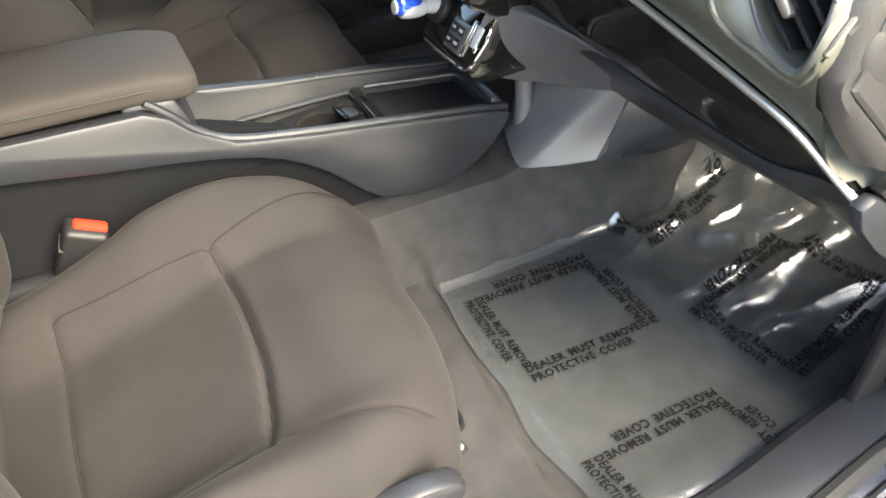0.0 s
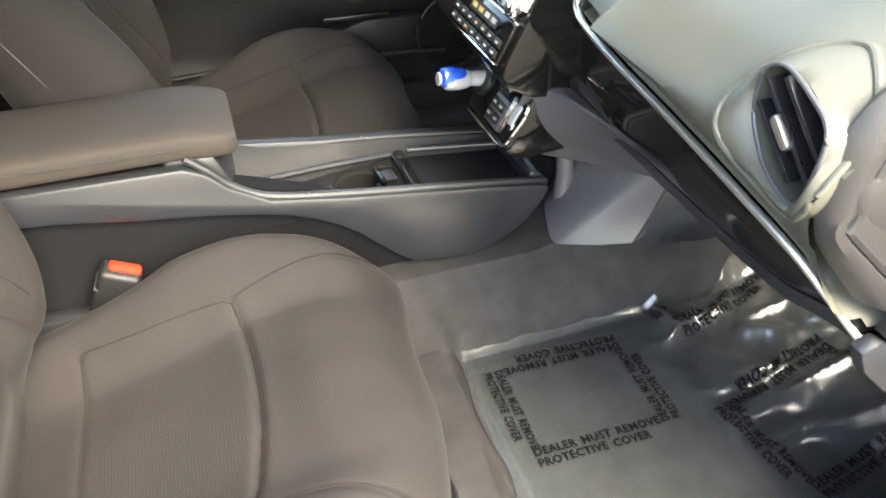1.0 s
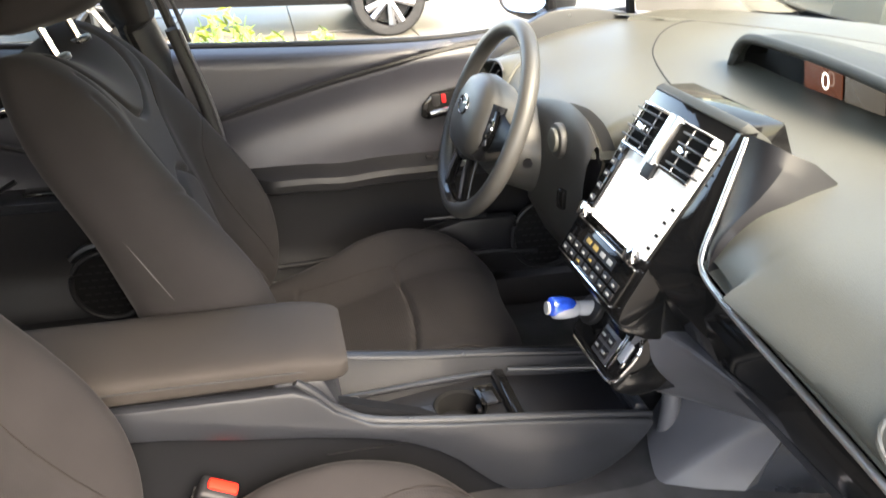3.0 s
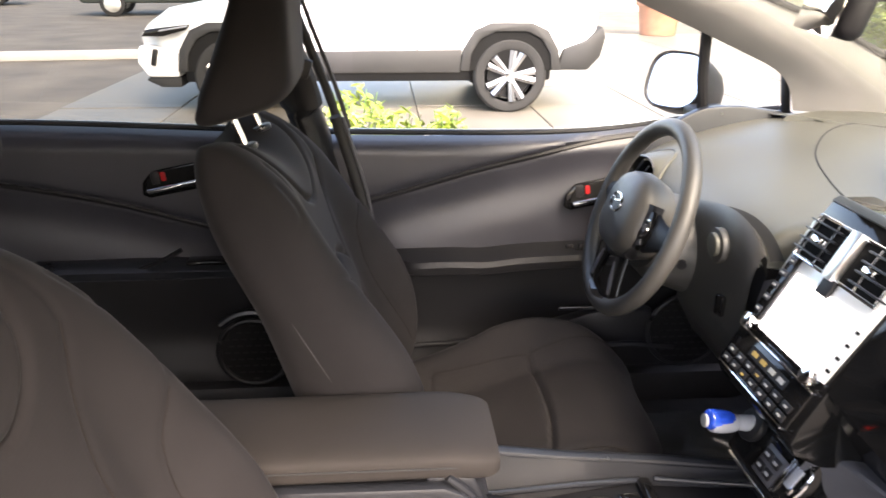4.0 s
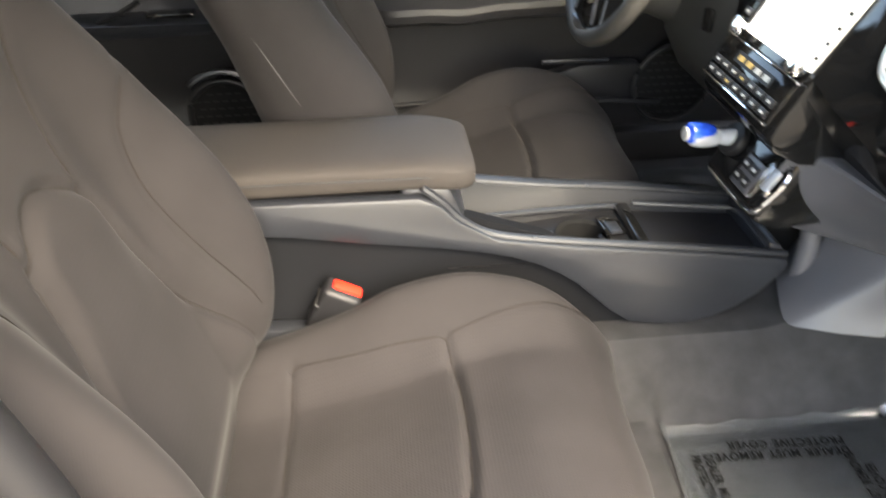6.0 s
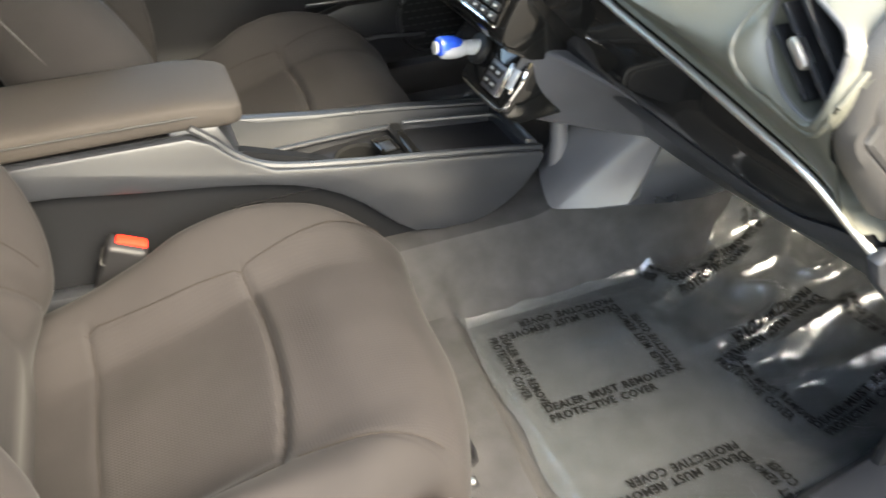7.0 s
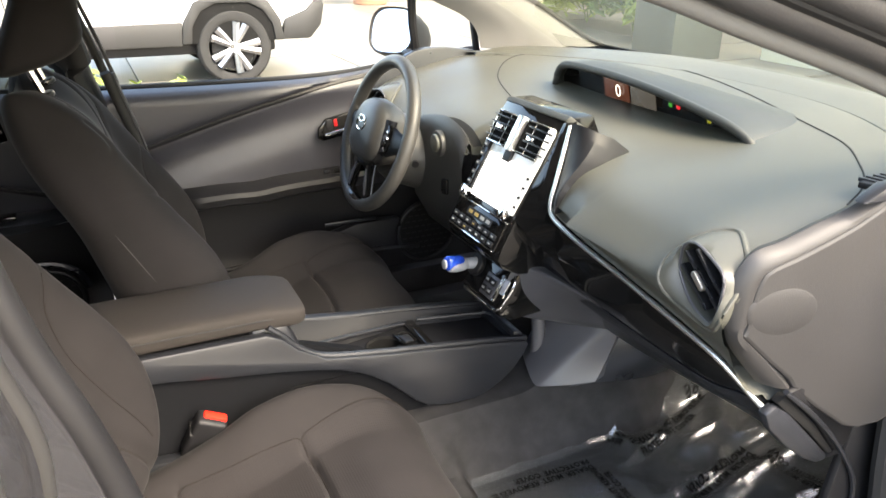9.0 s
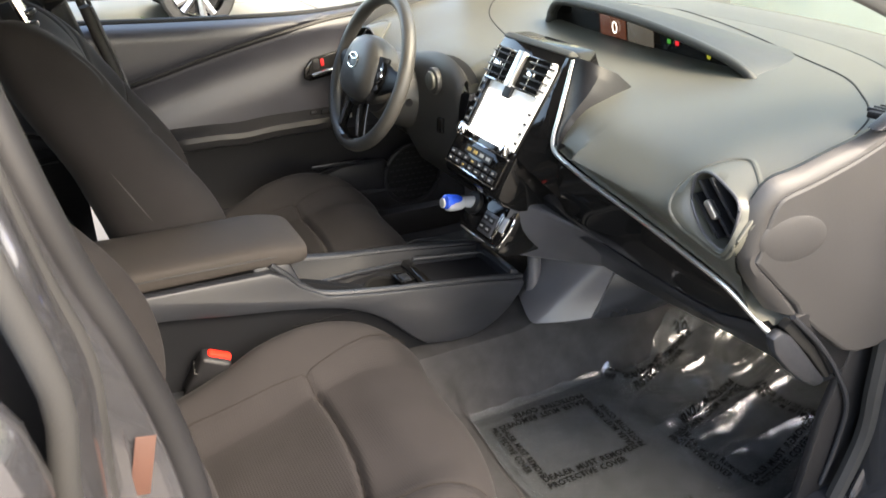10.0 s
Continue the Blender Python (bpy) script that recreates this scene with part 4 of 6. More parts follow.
# centre stack: tilted face with vents, screen and climate keys
st = part("centre_panel", prism([(0.62, 1.082), (0.560, 1.082), (0.546, 1.062), (0.452, 0.885), (0.428, 0.838), (0.420, 0.812), (0.430, 0.795), (0.47, 0.775), (0.60, 0.76), (0.66, 1.0)], -0.128, 0.092, 0.004), piano, dash, "gloss black centre stack")
# local axes of the face: a to the car's right, b up the slope, c out of it
A_, B_ = Vector((0, -1, 0)), Vector((0.469, 0, 0.883))
C_ = Vector((-0.883, 0, 0.469))
O_ = Vector((0.4975, -0.020, 0.972))


def on_face(name, a, b, w, h, d, material, parent, label="", bevel=0.002, lift=0.0):
    bm = block((w, h, d), (0, 0, 0), (0, 0, 0), bevel)
    m = Matrix((A_, B_, C_)).transposed().to_4x4()
    m.translation = O_ + A_ * a + B_ * b + C_ * (lift + d / 2)
    bm.transform(m)
    return part(name, bm, material, parent, label)


frame_pts = [(-0.100, 0.098), (0.100, 0.098), (0.106, 0.085), (0.104, 0.02), (0.098, -0.085), (-0.085, -0.085), (-0.104, 0.0), (-0.108, 0.08)]
bm = prism(frame_pts, 0.001, 0.006, 0.002, axis="z")
m4 = Matrix((A_, B_, C_)).transposed().to_4x4()
m4.translation = O_
bm.transform(m4)
# the pale colour here stands for glare on a dark gloss surround
part("panel_frame", bm, bezel, st, "gloss surround coloured near white for sky glare")
on_face("vent_recess", 0.0, 0.062, 0.176, 0.062, 0.002, void, st, lift=0.006)
for a in (-0.047, 0.047):
    vf = on_face("vent_frame", a, 0.062, 0.004, 0.064, 0.006, chrome, st, lift=0.006)
    for k in range(4):
        on_face("vane", a + (0.020 if a > 0 else -0.020), 0.040 + 0.015 * k, 0.072, 0.003, 0.010, hard, st, bevel=0.001, lift=0.005)
    on_face("vent_tab", a + (0.012 if a > 0 else -0.012), 0.062, 0.022, 0.010, 0.010, chrome, st, lift=0.012)
on_face("vent_divider", 0.0, 0.062, 0.022, 0.074, 0.016, satin, st, lift=0.004)
for a, w, b, h in ((0, 0.19, 0.095, 0.004), (0, 0.19, 0.028, 0.004), (-0.093, 0.004, 0.062, 0.066), (0.093, 0.004, 0.062, 0.066)):
    on_face("vent_rim", a, b, w, h, 0.008, chrome, st, lift=0.005)
on_face("centre_knob", 0.004, 0.016, 0.026, 0.026, 0.008, dark, st, lift=0.006)
sc = on_face("screen", 0.010, -0.040, 0.150, 0.096, 0.003, screen_lit, st, "lit touch screen, nearly white", lift=0.006)
on_face("screen_tile", -0.035, -0.050, 0.045, 0.050, 0.001, screen_map, sc, bevel=0, lift=0.0092)
for a in (-0.083,):
    on_face("key_strip", a, -0.025, 0.024, 0.110, 0.005, piano, st, lift=0.006)
    for k in range(5):
        on_face("screen_key", a, 0.018 - 0.021 * k, 0.014, 0.010, 0.003, hard, st, bevel=0.001, lift=0.011)
        on_face("key_mark", a, 0.018 - 0.021 * k, 0.007, 0.003, 0.001, mark, st, bevel=0, lift=0.0142)
for k in range(4):
    on_face("key_mark", 0.094, -0.008 - 0.020 * k, 0.008, 0.004, 0.001, ink, st, bevel=0, lift=0.0065)
for a in (-0.080, 0.082):
    b2 = disc(0.012, 0.018, (0, 0, 0), (0, 0, 0), 24, 0.003)
    m5 = m4.copy()
    m5.translation = O_ + A_ * a + B_ * -0.088 + C_ * 0.014
    b2.transform(m5)
    part("rotary_knob", b2, chrome, st, "chrome-edged rotary knob")
cp = on_face("climate_panel", 0.0, -0.132, 0.196, 0.062, 0.006, piano, st, lift=0.002)
on_face("climate_trim", 0.0, -0.102, 0.200, 0.004, 0.010, chrome, st, lift=0.002)
on_face("climate_trim", 0.0, -0.164, 0.190, 0.004, 0.010, chrome, st, lift=0.002)
on_face("climate_display", 0.005, -0.120, 0.100, 0.016, 0.001, dark, cp, bevel=0, lift=0.0085)
for k in range(4):
    on_face("readout", -0.030 + 0.024 * k, -0.120, 0.014, 0.007, 0.001, amber if k in (0, 1) else mark, cp, bevel=0, lift=0.0095)
for k in range(7):
    for q in range(2):
        kk = on_face("climate_key", -0.078 + 0.026 * k, -0.139 - 0.015 * q, 0.021, 0.011, 0.003, dark, cp, bevel=0.001, lift=0.0078)
        on_face("key_mark", -0.078 + 0.026 * k, -0.139 - 0.015 * q, 0.007, 0.003, 0.001, amber if (k + q) % 7 == 3 else mark, kk, bevel=0, lift=0.0110)
edge_a = [O_ + A_ * 0.108 + B_ * b for b in (0.115, 0.09, 0.06, 0.03, 0.0, -0.03, -0.06, -0.09)]
edge_b = spline([(0.566, -0.150, 1.080), (0.545, -0.160, 1.035), (0.515, -0.182, 0.98), (0.498, -0.195, 0.945), (0.490, -0.21, 0.922), (0.492, -0.235, 0.90), (0.50, -0.24, 0.86), (0.512, -0.235, 0.82)], 1)
part("panel_side", sheet([[a, a * 0.7 + b * 0.3 + Vector((-0.006, -0.004, 0)), a * 0.3 + b * 0.7 + Vector((-0.004, -0.004, 0)), b] for a, b in zip(edge_a, edge_b)]), piano, dash, "gloss black side of the centre panel")
edge_t = spline([(0.550, -0.156, 1.080), (0.540, -0.159, 1.036), (0.512, -0.181, 0.981), (0.495, -0.193, 0.946), (0.489, -0.209, 0.924)], 5)
edge_p = spline([(0.572, -0.209, 1.071), (0.553, -0.217, 1.048), (0.530, -0.223, 1.025), (0.495, -0.222, 0.984), (0.484, -0.217, 0.930)], 5)
part("panel_shoulder", sheet([[a + (b - a) * (q / 5) + Vector((-0.006, -0.006, 0.004)) * math.sin(q / 5 * math.pi) for q in range(6)] + [b + Vector((0.030, -0.006, -0.012)), b + Vector((0.070, -0.004, -0.040))] for a, b in zip(edge_t, edge_p)]), dark, dash)
part("panel_top", prism([(0.552, 1.078), (0.566, 1.086), (0.598, 1.064), (0.625, 1.038), (0.625, 1.015)], -0.130, 0.092, 0.004), hood_grey, dash)

# lower centre: shifter console, knob, arm and duct cover
part("shifter_housing", prism([(0.500, 0.788), (0.476, 0.766), (0.452, 0.724), (0.432, 0.692), (0.438, 0.678), (0.47, 0.664), (0.56, 0.67), (0.58, 0.78)], -0.116, 0.050, 0.010), piano, dash, "gloss black shifter panel")
SB, SC = Vector((0.507, 0, 0.862)), Vector((-0.862, 0, 0.507))
SO = Vector((0.4535, -0.040, 0.7265))


def on_shifter(name, a, b, w, h, d, material, bevel=0.002, lift=0.0, label="", parent=dash):
    bm = block((w, h, d), (0, 0, 0), (0, 0, 0), bevel)
    m = Matrix((A_, SB, SC)).transposed().to_4x4()
    m.translation = SO + A_ * a + SB * b + SC * (lift + d / 2)
    bm.transform(m)
    return part(name, bm, material, parent, label)


plate = on_shifter("mode_plate", 0.012, -0.006, 0.050, 0.048, 0.004, satin_grey, label="grey key plate")
for a, b in ((0.000, 0.004), (0.022, 0.004), (0.000, -0.016), (0.022, -0.016)):
    key = on_shifter("mode_key", a, b, 0.018, 0.014, 0.003, dark, 0.001, 0.004, "", plate)
    on_shifter("key_mark", a, b, 0.009, 0.004, 0.001, mark, 0, 0.0072, "", plate)
for a, h in ((0.040, 0.060), (0.046, 0.054)):
    on_shifter("shifter_trim", a, 0.0, 0.0025, h, 0.004, chrome, 0.0008, 0.0, "chrome strip")
on_shifter("park_key", 0.058, 0.010, 0.016, 0.034, 0.004, pale, 0.002, 0.0, "pale park key")
on_shifter("trim_stud", 0.068, -0.006, 0.007, 0.012, 0.005, chrome, 0.002)
part("shifter_rim", tube(spline([(0.480, -0.060, 0.770), (0.476, -0.100, 0.764), (0.468, -0.1165, 0.748), (0.450, -0.1165, 0.718), (0.434, -0.105, 0.692), (0.432, -0.06, 0.688), (0.432, 0.03, 0.688)], 5), 0.0026, 8), chrome, dash, "chrome edge line")
part("lever_gate", disc(0.026, 0.014, (0.455, 0.020, 0.742), (0, -60, 0), 24, 0.004), dark, dash)
kn = part("shift_lever", tube([(0.468, 0.022, 0.742), (0.44, 0.021, 0.746), (0.42, 0.020, 0.749)], [0.014, 0.013, 0.011], 14), pale, dash, "pale lever boot")
part("shift_knob", tube(spline([(0.432, 0.021, 0.746), (0.416, 0.020, 0.749), (0.398, 0.018, 0.752), (0.384, 0.017, 0.755)], 4), [0.009, 0.012, 0.014, 0.0155, 0.0165, 0.0170, 0.0174, 0.0176, 0.0176, 0.0174, 0.0170, 0.0160, 0.0130], 20), pale, kn, "pale translucent shift knob")
part("knob_cap", tube([p + Vector((0, 0, 0.0035)) for p in spline([(0.424, 0.021, 0.748), (0.400, 0.018, 0.752), (0.378, 0.016, 0.7555)], 5)], [0.008, 0.012, 0.0145, 0.0155, 0.0162, 0.0165, 0.0166, 0.0165, 0.0160, 0.0150, 0.0110], 20), blue, kn, "blue knob shell")
part("knob_emblem", disc(0.0105, 0.004, (0.3755, 0.016, 0.757), (0, -84, 0), 20, 0.001), mark, kn, "pale speckled emblem disc")
top = spline([(0.484, -0.100, 0.790), (0.502, -0.135, 0.785), (0.522, -0.18, 0.778), (0.538, -0.235, 0.772), (0.546, -0.30, 0.768), (0.550, -0.35, 0.764)], 6)
low = spline([(0.466, -0.062, 0.664), (0.520, -0.082, 0.646), (0.575, -0.105, 0.635), (0.625, -0.150, 0.634), (0.664, -0.200, 0.640), (0.690, -0.27, 0.655)], 6)
rows = []
for i, (a, b) in enumerate(zip(top, low)):
    out = Vector((-0.016, -0.012, 0.010)) * (1 - 0.6 * i / 30)
    rows.append(spline([a + Vector((0.04, 0.02, -0.006)), a, a * 0.8 + b * 0.2 + out * 0.7, a * 0.5 + b * 0.5 + out, a * 0.15 + b * 0.85 + out * 0.5, b, b + Vector((0.03, 0.03, -0.002)), b + Vector((0.12, 0.08, 0.01))], 4))
part("lower_arm", sheet(rows), satin_grey, dash, "satin grey lower fascia arm")
duct = [((0.600, 0.030, 0.505), (0.645, 0.020, 0.662)), ((0.560, -0.020, 0.512), (0.615, -0.030, 0.660)), ((0.543, -0.060, 0.512), (0.612, -0.075, 0.655)), ((0.533, -0.095, 0.503), (0.630, -0.135, 0.648)),
        ((0.5300, -0.114, 0.497), (0.645, -0.168, 0.643)), ((0.5325, -0.125, 0.495), (0.6525, -0.181, 0.641)), ((0.539, -0.133, 0.496), (0.658, -0.188, 0.640)), ((0.585, -0.164, 0.505), (0.666, -0.198, 0.640)), ((0.636, -0.194, 0.518), (0.674, -0.206, 0.640)), ((0.662, -0.186, 0.520), (0.700, -0.198, 0.640))]
rows = []
for k, (a, b) in enumerate(duct):
    a, b = Vector(a), Vector(b)
    sag = 0.016 if k < 4 else 0.004 if k < 7 else 0.009
    rows.append([a + (b - a) * (q / 10) + Vector((0.8, 0.5, -0.3)) * (sag * math.sin(q / 10 * math.pi)) for q in range(11)])
part("duct_cover", sheet(rows), satin_grey, dash, "satin grey lower duct cover")
low = spline([(0.610, -0.140, 0.480), (0.66, -0.178, 0.500), (0.73, -0.212, 0.510), (0.80, -0.232, 0.525), (0.92, -0.225, 0.55)], 6)
top = spline([(0.655, -0.150, 0.655), (0.70, -0.200, 0.655), (0.76, -0.262, 0.655), (0.83, -0.29, 0.66), (0.95, -0.28, 0.66)], 6)
part("tunnel_trim", sheet([[a + (b - a) * (q / 6) + Vector((-0.004, -0.010, 0)) * math.sin(q / 6 * math.pi) for q in range(7)] for a, b in zip(low, top)]), hard, dash, "dark grey trim beside the tunnel")
part("duct_post", tube([(0.575, -0.045, 0.665), (0.580, -0.05, 0.58), (0.575, -0.055, 0.50)], 0.016, 10), satin_grey, dash)
part("tunnel_panel", prism([(0.76, 0.48), (0.76, 0.70), (1.15, 0.72), (1.15, 0.48)], -0.185, -0.15, 0.01), door_plastic, dash)
part("firewall", block((0.02, 1.40, 0.75), (1.20, 0, 0.72), (0, 0, 0), 0), void, dash)


# ---- steering wheel ----
def steering():
    c = Vector((0.372, 0.385, 0.955))
    n = Vector((-0.94, 0, 0.34)).normalized()
    u = Vector((0.34, 0, 0.94)).normalized()
    r = Vector((0, -1, 0))
    sw = thing("steering_wheel", "dark grey steering wheel with silver spokes and horn pad", "steering wheel", c)

    def at(a, b, d):
        return c + r * a + u * b + n * d
    path = [at(0.176 * math.cos(t), 0.176 * math.sin(t), 0) for t in [2 * math.pi * k / 64 for k in range(64)]]
    part("rim", tube(path, 0.0165, 14, closed=True), rim_grey, sw)
    rings = []
    for q, d in ((0.9, -0.03), (1.02, 0.0), (0.98, 0.022), (0.88, 0.036), (0.6, 0.046), (0.02, 0.050)):
        rings.append([at(q * 0.090 * math.copysign(abs(math.cos(t)) ** 0.75, math.cos(t)) * (1 - 0.12 * math.sin(t)), 0.004 + q * 0.078 * math.copysign(abs(math.sin(t)) ** 0.8, math.sin(t)), d) for t in [2 * math.pi * k / 36 for k in range(36)]])
    hub = part("horn_pad", sheet(rings, close_v=True), rim_grey, sw)
    part("badge", tube([at(0.025 * math.cos(t), 0.016 + 0.017 * math.sin(t), 0.049) for t in [2 * math.pi * k / 24 for k in range(24)]], 0.0022, 6, closed=True), chrome, hub, "oval chrome badge")
    part("badge_bar", tube([at(-0.018, 0.024, 0.049), at(0.0, 0.018, 0.051), at(0.018, 0.024, 0.049)], 0.0018, 6), chrome, hub)
    def bar(stations, thick):
        """A flattened bar in the wheel's plane: (across, up, half width, proud), wide across the run."""
        rings = []
        for k, (a, b, w, d) in enumerate(stations):
            p, q = stations[max(0, k - 1)], stations[min(len(stations) - 1, k + 1)]
            dx, dy = q[0] - p[0], q[1] - p[1]
            ln = math.hypot(dx, dy)
            rings.append([at(a - dy / ln * w * math.cos(t), b + dx / ln * w * math.cos(t), d + thick * math.sin(t)) for t in [2 * math.pi * j / 16 for j in range(16)]])
        return loft(rings)
    for s in (-1, 1):
        part("spoke", bar([(s * 0.060, 0.0, 0.040, 0.004), (s * 0.095, 0.0, 0.038, 0.006), (s * 0.130, 0.004, 0.026, 0.003), (s * 0.168, 0.008, 0.018, 0.0)], 0.010), dark, sw)
        pad = part("switch_pad", bar([(s * 0.088, 0.034, 0.010, 0.014), (s * 0.095, 0.018, 0.017, 0.015), (s * 0.098, 0.0, 0.019, 0.015), (s * 0.094, -0.018, 0.016, 0.015), (s * 0.086, -0.034, 0.008, 0.013)], 0.006), piano, sw)
        part("switch_ring", tube([at(s * 0.096 + 0.012 * math.cos(t), 0.006 + 0.016 * math.sin(t), 0.021) for t in [2 * math.pi * k / 20 for k in range(20)]], 0.0022, 6, closed=True), chrome, pad)
        part("switch_key", bar([(s * 0.096, 0.013, 0.004, 0.021), (s * 0.096, 0.006, 0.006, 0.022), (s * 0.096, -0.001, 0.004, 0.021)], 0.003), satin_grey, pad)
        part("switch_key", bar([(s * 0.102, -0.018, 0.006, 0.019), (s * 0.086, -0.026, 0.005, 0.019)], 0.003), satin_grey, pad)
        arm = part("lower_spoke", bar([(s * 0.034, -0.050, 0.024, 0.008), (s * 0.046, -0.100, 0.020, 0.006), (s * 0.062, -0.162, 0.018, 0.0)], 0.009), piano, sw, "gloss black spoke")
        part("spoke_inlay", bar([(s * 0.034, -0.086, 0.003, 0.016), (s * 0.045, -0.118, 0.0075, 0.014), (s * 0.054, -0.146, 0.005, 0.010)], 0.002), satin_grey, arm, "satin silver inlay")
    part("spoke_fill", tube([at(-0.055, -0.158, 0.0), at(-0.02, -0.166, 0.002), at(0.02, -0.166, 0.002), at(0.055, -0.158, 0.0)], 0.014, 10, flat=0.6), piano, sw)
    part("hub_skirt", tube([at(0.080, 0.045, 0.010), at(0.088, 0.0, 0.012), at(0.072, -0.050, 0.010), at(0.0, -0.072, 0.008), at(-0.072, -0.050, 0.010), at(-0.088, 0.0, 0.012), at(-0.080, 0.045, 0.010)], 0.016, 10, flat=0.8), dark, sw)
    rings = []
    for q, d in ((0.082, -0.03), (0.100, -0.06), (0.104, -0.14), (0.104, -0.22)):
        rings.append([at(q * math.cos(t), q * 0.85 * math.sin(t) - 0.02, d) for t in [2 * math.pi * k / 28 for k in range(28)]])
    part("column_shroud", loft(rings), rim_grey, sw)
    part("wiper_stalk", tube([at(0.07, -0.02, -0.075), at(0.09, -0.03, -0.072), at(0.105, -0.035, -0.070)], [0.007, 0.007, 0.009], 10), dark, sw)
    part("signal_stalk", tube([at(-0.08, 0.0, -0.07), at(-0.15, 0.02, -0.065), at(-0.195, 0.03, -0.06)], [0.009, 0.009, 0.012], 10), dark, sw)
    return sw


steering()
# cowl beside the column with the starter button
COWL = [(0.09, 0.985), (0.11, 1.002), (0.144, 1.018), (0.19, 1.025), (0.226, 1.024), (0.28, 1.016), (0.33, 1.005), (0.40, 0.99)]
rows, gap = [], []
for i in range(33):
    y = 0.36 - 0.265 * i / 32
    zt = lerp_table(COWL, y)
    rows.append([(0.478, y, zt - 0.035), (0.474, y, zt - 0.005), (0.470, y, zt), (0.465, y, zt - 0.005), (0.456, y, zt - 0.035), (0.453, y, 0.93), (0.453, y, 0.86), (0.46, y, 0.80), (0.50, y, 0.73), (0.60, y, 0.68)])
    gap.append([(0.480, y, zt - 0.010), (0.490, y, zt - 0.009), (0.502, y, zt - 0.010)])
part("column_fascia", sheet(rows), rim_grey, dash)
part("cowl_gap", sheet(gap), void, dash)
part("starter_bezel", disc(0.030, 0.016, (0.452, 0.205, 0.965), (0, -90, 0), 28, 0.004), rim_grey, dash)
part("starter_button", disc(0.020, 0.018, (0.446, 0.205, 0.967), (0, -90, 0), 28, 0.004), soft, dash, "round starter button")
part("key_slot", block((0.010, 0.020, 0.036), (0.448, 0.165, 0.875), (0, 0, 12), 0.004), piano, dash)

# ---- car body: floor, sills, pillars, roof ----
def floor_z(x, y):
    """Carpeted floor pan: flat, rising to the toe board and to the tunnel."""
    cross = 0.333 - 0.10 * max(0.0, -0.22 - y) if y < 0 else 0.37
    z = 0.335 + 0.044 * step(cross + 0.012, cross - 0.022, x) * step(-0.125, -0.165, y) + 0.36 * max(0.0, (x - 0.80)) ** 1.15
    ahead = step(0.50, 0.66, x)
    tun = step(-0.20, -0.085, y) * step(0.28, 0.17, y)
    z += (0.13 + 0.05 * ahead) * tun + 0.02 * math.exp(-((y + 0.66) / 0.05) ** 2)
    return z


rows = []
for i in range(181):
    x = -1.0 + 2.2 * i / 180
    rows.append([(x, -0.72 + 1.44 * j / 60, floor_z(x, -0.72 + 1.44 * j / 60)) for j in range(61)])
tagged(part("floor", sheet(rows), carpet), "worn dark grey carpet on the car floor", "floor", kind="structure")

car = thing("car_body", "metallic grey car body with black door seals and sills", "car body", (0, 0, 0.1))
part("underbody", block((4.2, 1.66, 0.12), (0.05, 0, 0.24), (0, 0, 0), 0.03), dark, car)
# near sill: carpet edge, plastic scuff plate, seals and painted flange
def sill_y(x):
    return -0.700 - 0.03 * step(0.75, 0.4, x) + 0.10 * step(0.70, 1.02, x)


XS = [-0.45 + 1.45 * i / 40 for i in range(41)]
rows = []
for x in XS:
    y, up = sill_y(x), 0.05 * step(0.78, 1.02, x)
    rows.append([(x, y + 0.035, 0.33 + up), (x, y + 0.028, 0.385 + up), (x, y + 0.012, 0.412 + up), (x, y - 0.02, 0.420 + up), (x, y - 0.052, 0.414 + up), (x, y - 0.060, 0.395 + up)])
part("scuff_plate", sheet(rows), hard, car, "dark grey sill scuff plate")
for k, (dy, dz, r, m) in enumerate(((-0.066, 0.402, 0.013, rubber), (-0.098, 0.388, 0.007, paint), (-0.125, 0.372, 0.006, rubber))):
    part("sill_seal", tube([(x, sill_y(x) + dy, dz + 0.30 * step(0.78, 1.02, x) ** 2) for x in XS], r, 8), m, car)
rows = []
for x in XS:
    y, up = sill_y(x), 0.30 * step(0.78, 1.02, x) ** 2
    rows.append([(x, y - 0.05, 0.385 + up), (x, y - 0.11, 0.375 + up), (x, y - 0.145, 0.355 + up), (x, y - 0.155, 0.30), (x, y - 0.13, 0.20)])
part("sill", sheet(rows), paint, car, "metallic grey sill")
part("sill", block((2.1, 0.16, 0.24), (-0.1, 0.79, 0.30), (0, 0, 0), 0.03), dark, car)
# near front pillar and door jamb
jamb = [(0.74, 0.42), (0.765, 0.55), (0.745, 0.66), (0.72, 0.80), (0.70, 0.90), (0.69, 1.00), (0.66, 1.12)]
part("door_jamb", prism([(0.79, 0.36), (0.785, 0.55), (0.765, 0.66), (0.755, 0.80), (0.75, 0.95), (0.72, 1.12), (0.95, 1.10), (1.10, 0.9), (1.10, 0.36)], -0.86, -0.728, 0.012), paint, car)
for dx, dy, r, m in ((0.012, -0.732, 0.014, rubber), (0.040, -0.745, 0.008, paint), (0.062, -0.75, 0.006, rubber)):
    part("door_seal", tube(spline([(x + dx, dy, z) for x, z in jamb], 6), r, 8), m, car, "black rubber door seal" if m is rubber else "")
APN = [(0.95, -0.73, 1.10), (0.80, -0.705, 1.165), (0.68, -0.685, 1.207), (0.567, -0.668, 1.248), (0.41, -0.650, 1.298), (0.30, -0.635, 1.335), (0.15, -0.615, 1.375), (0.0, -0.60, 1.40), (-0.3, -0.60, 1.415), (-0.8, -0.60, 1.39)]
ap = spline(APN, 8)
part("a_pillar_trim", tube([p + Vector((0.004, 0.014, 0.014)) for p in ap], 0.018, 12), liner, car, "pale grey pillar trim")
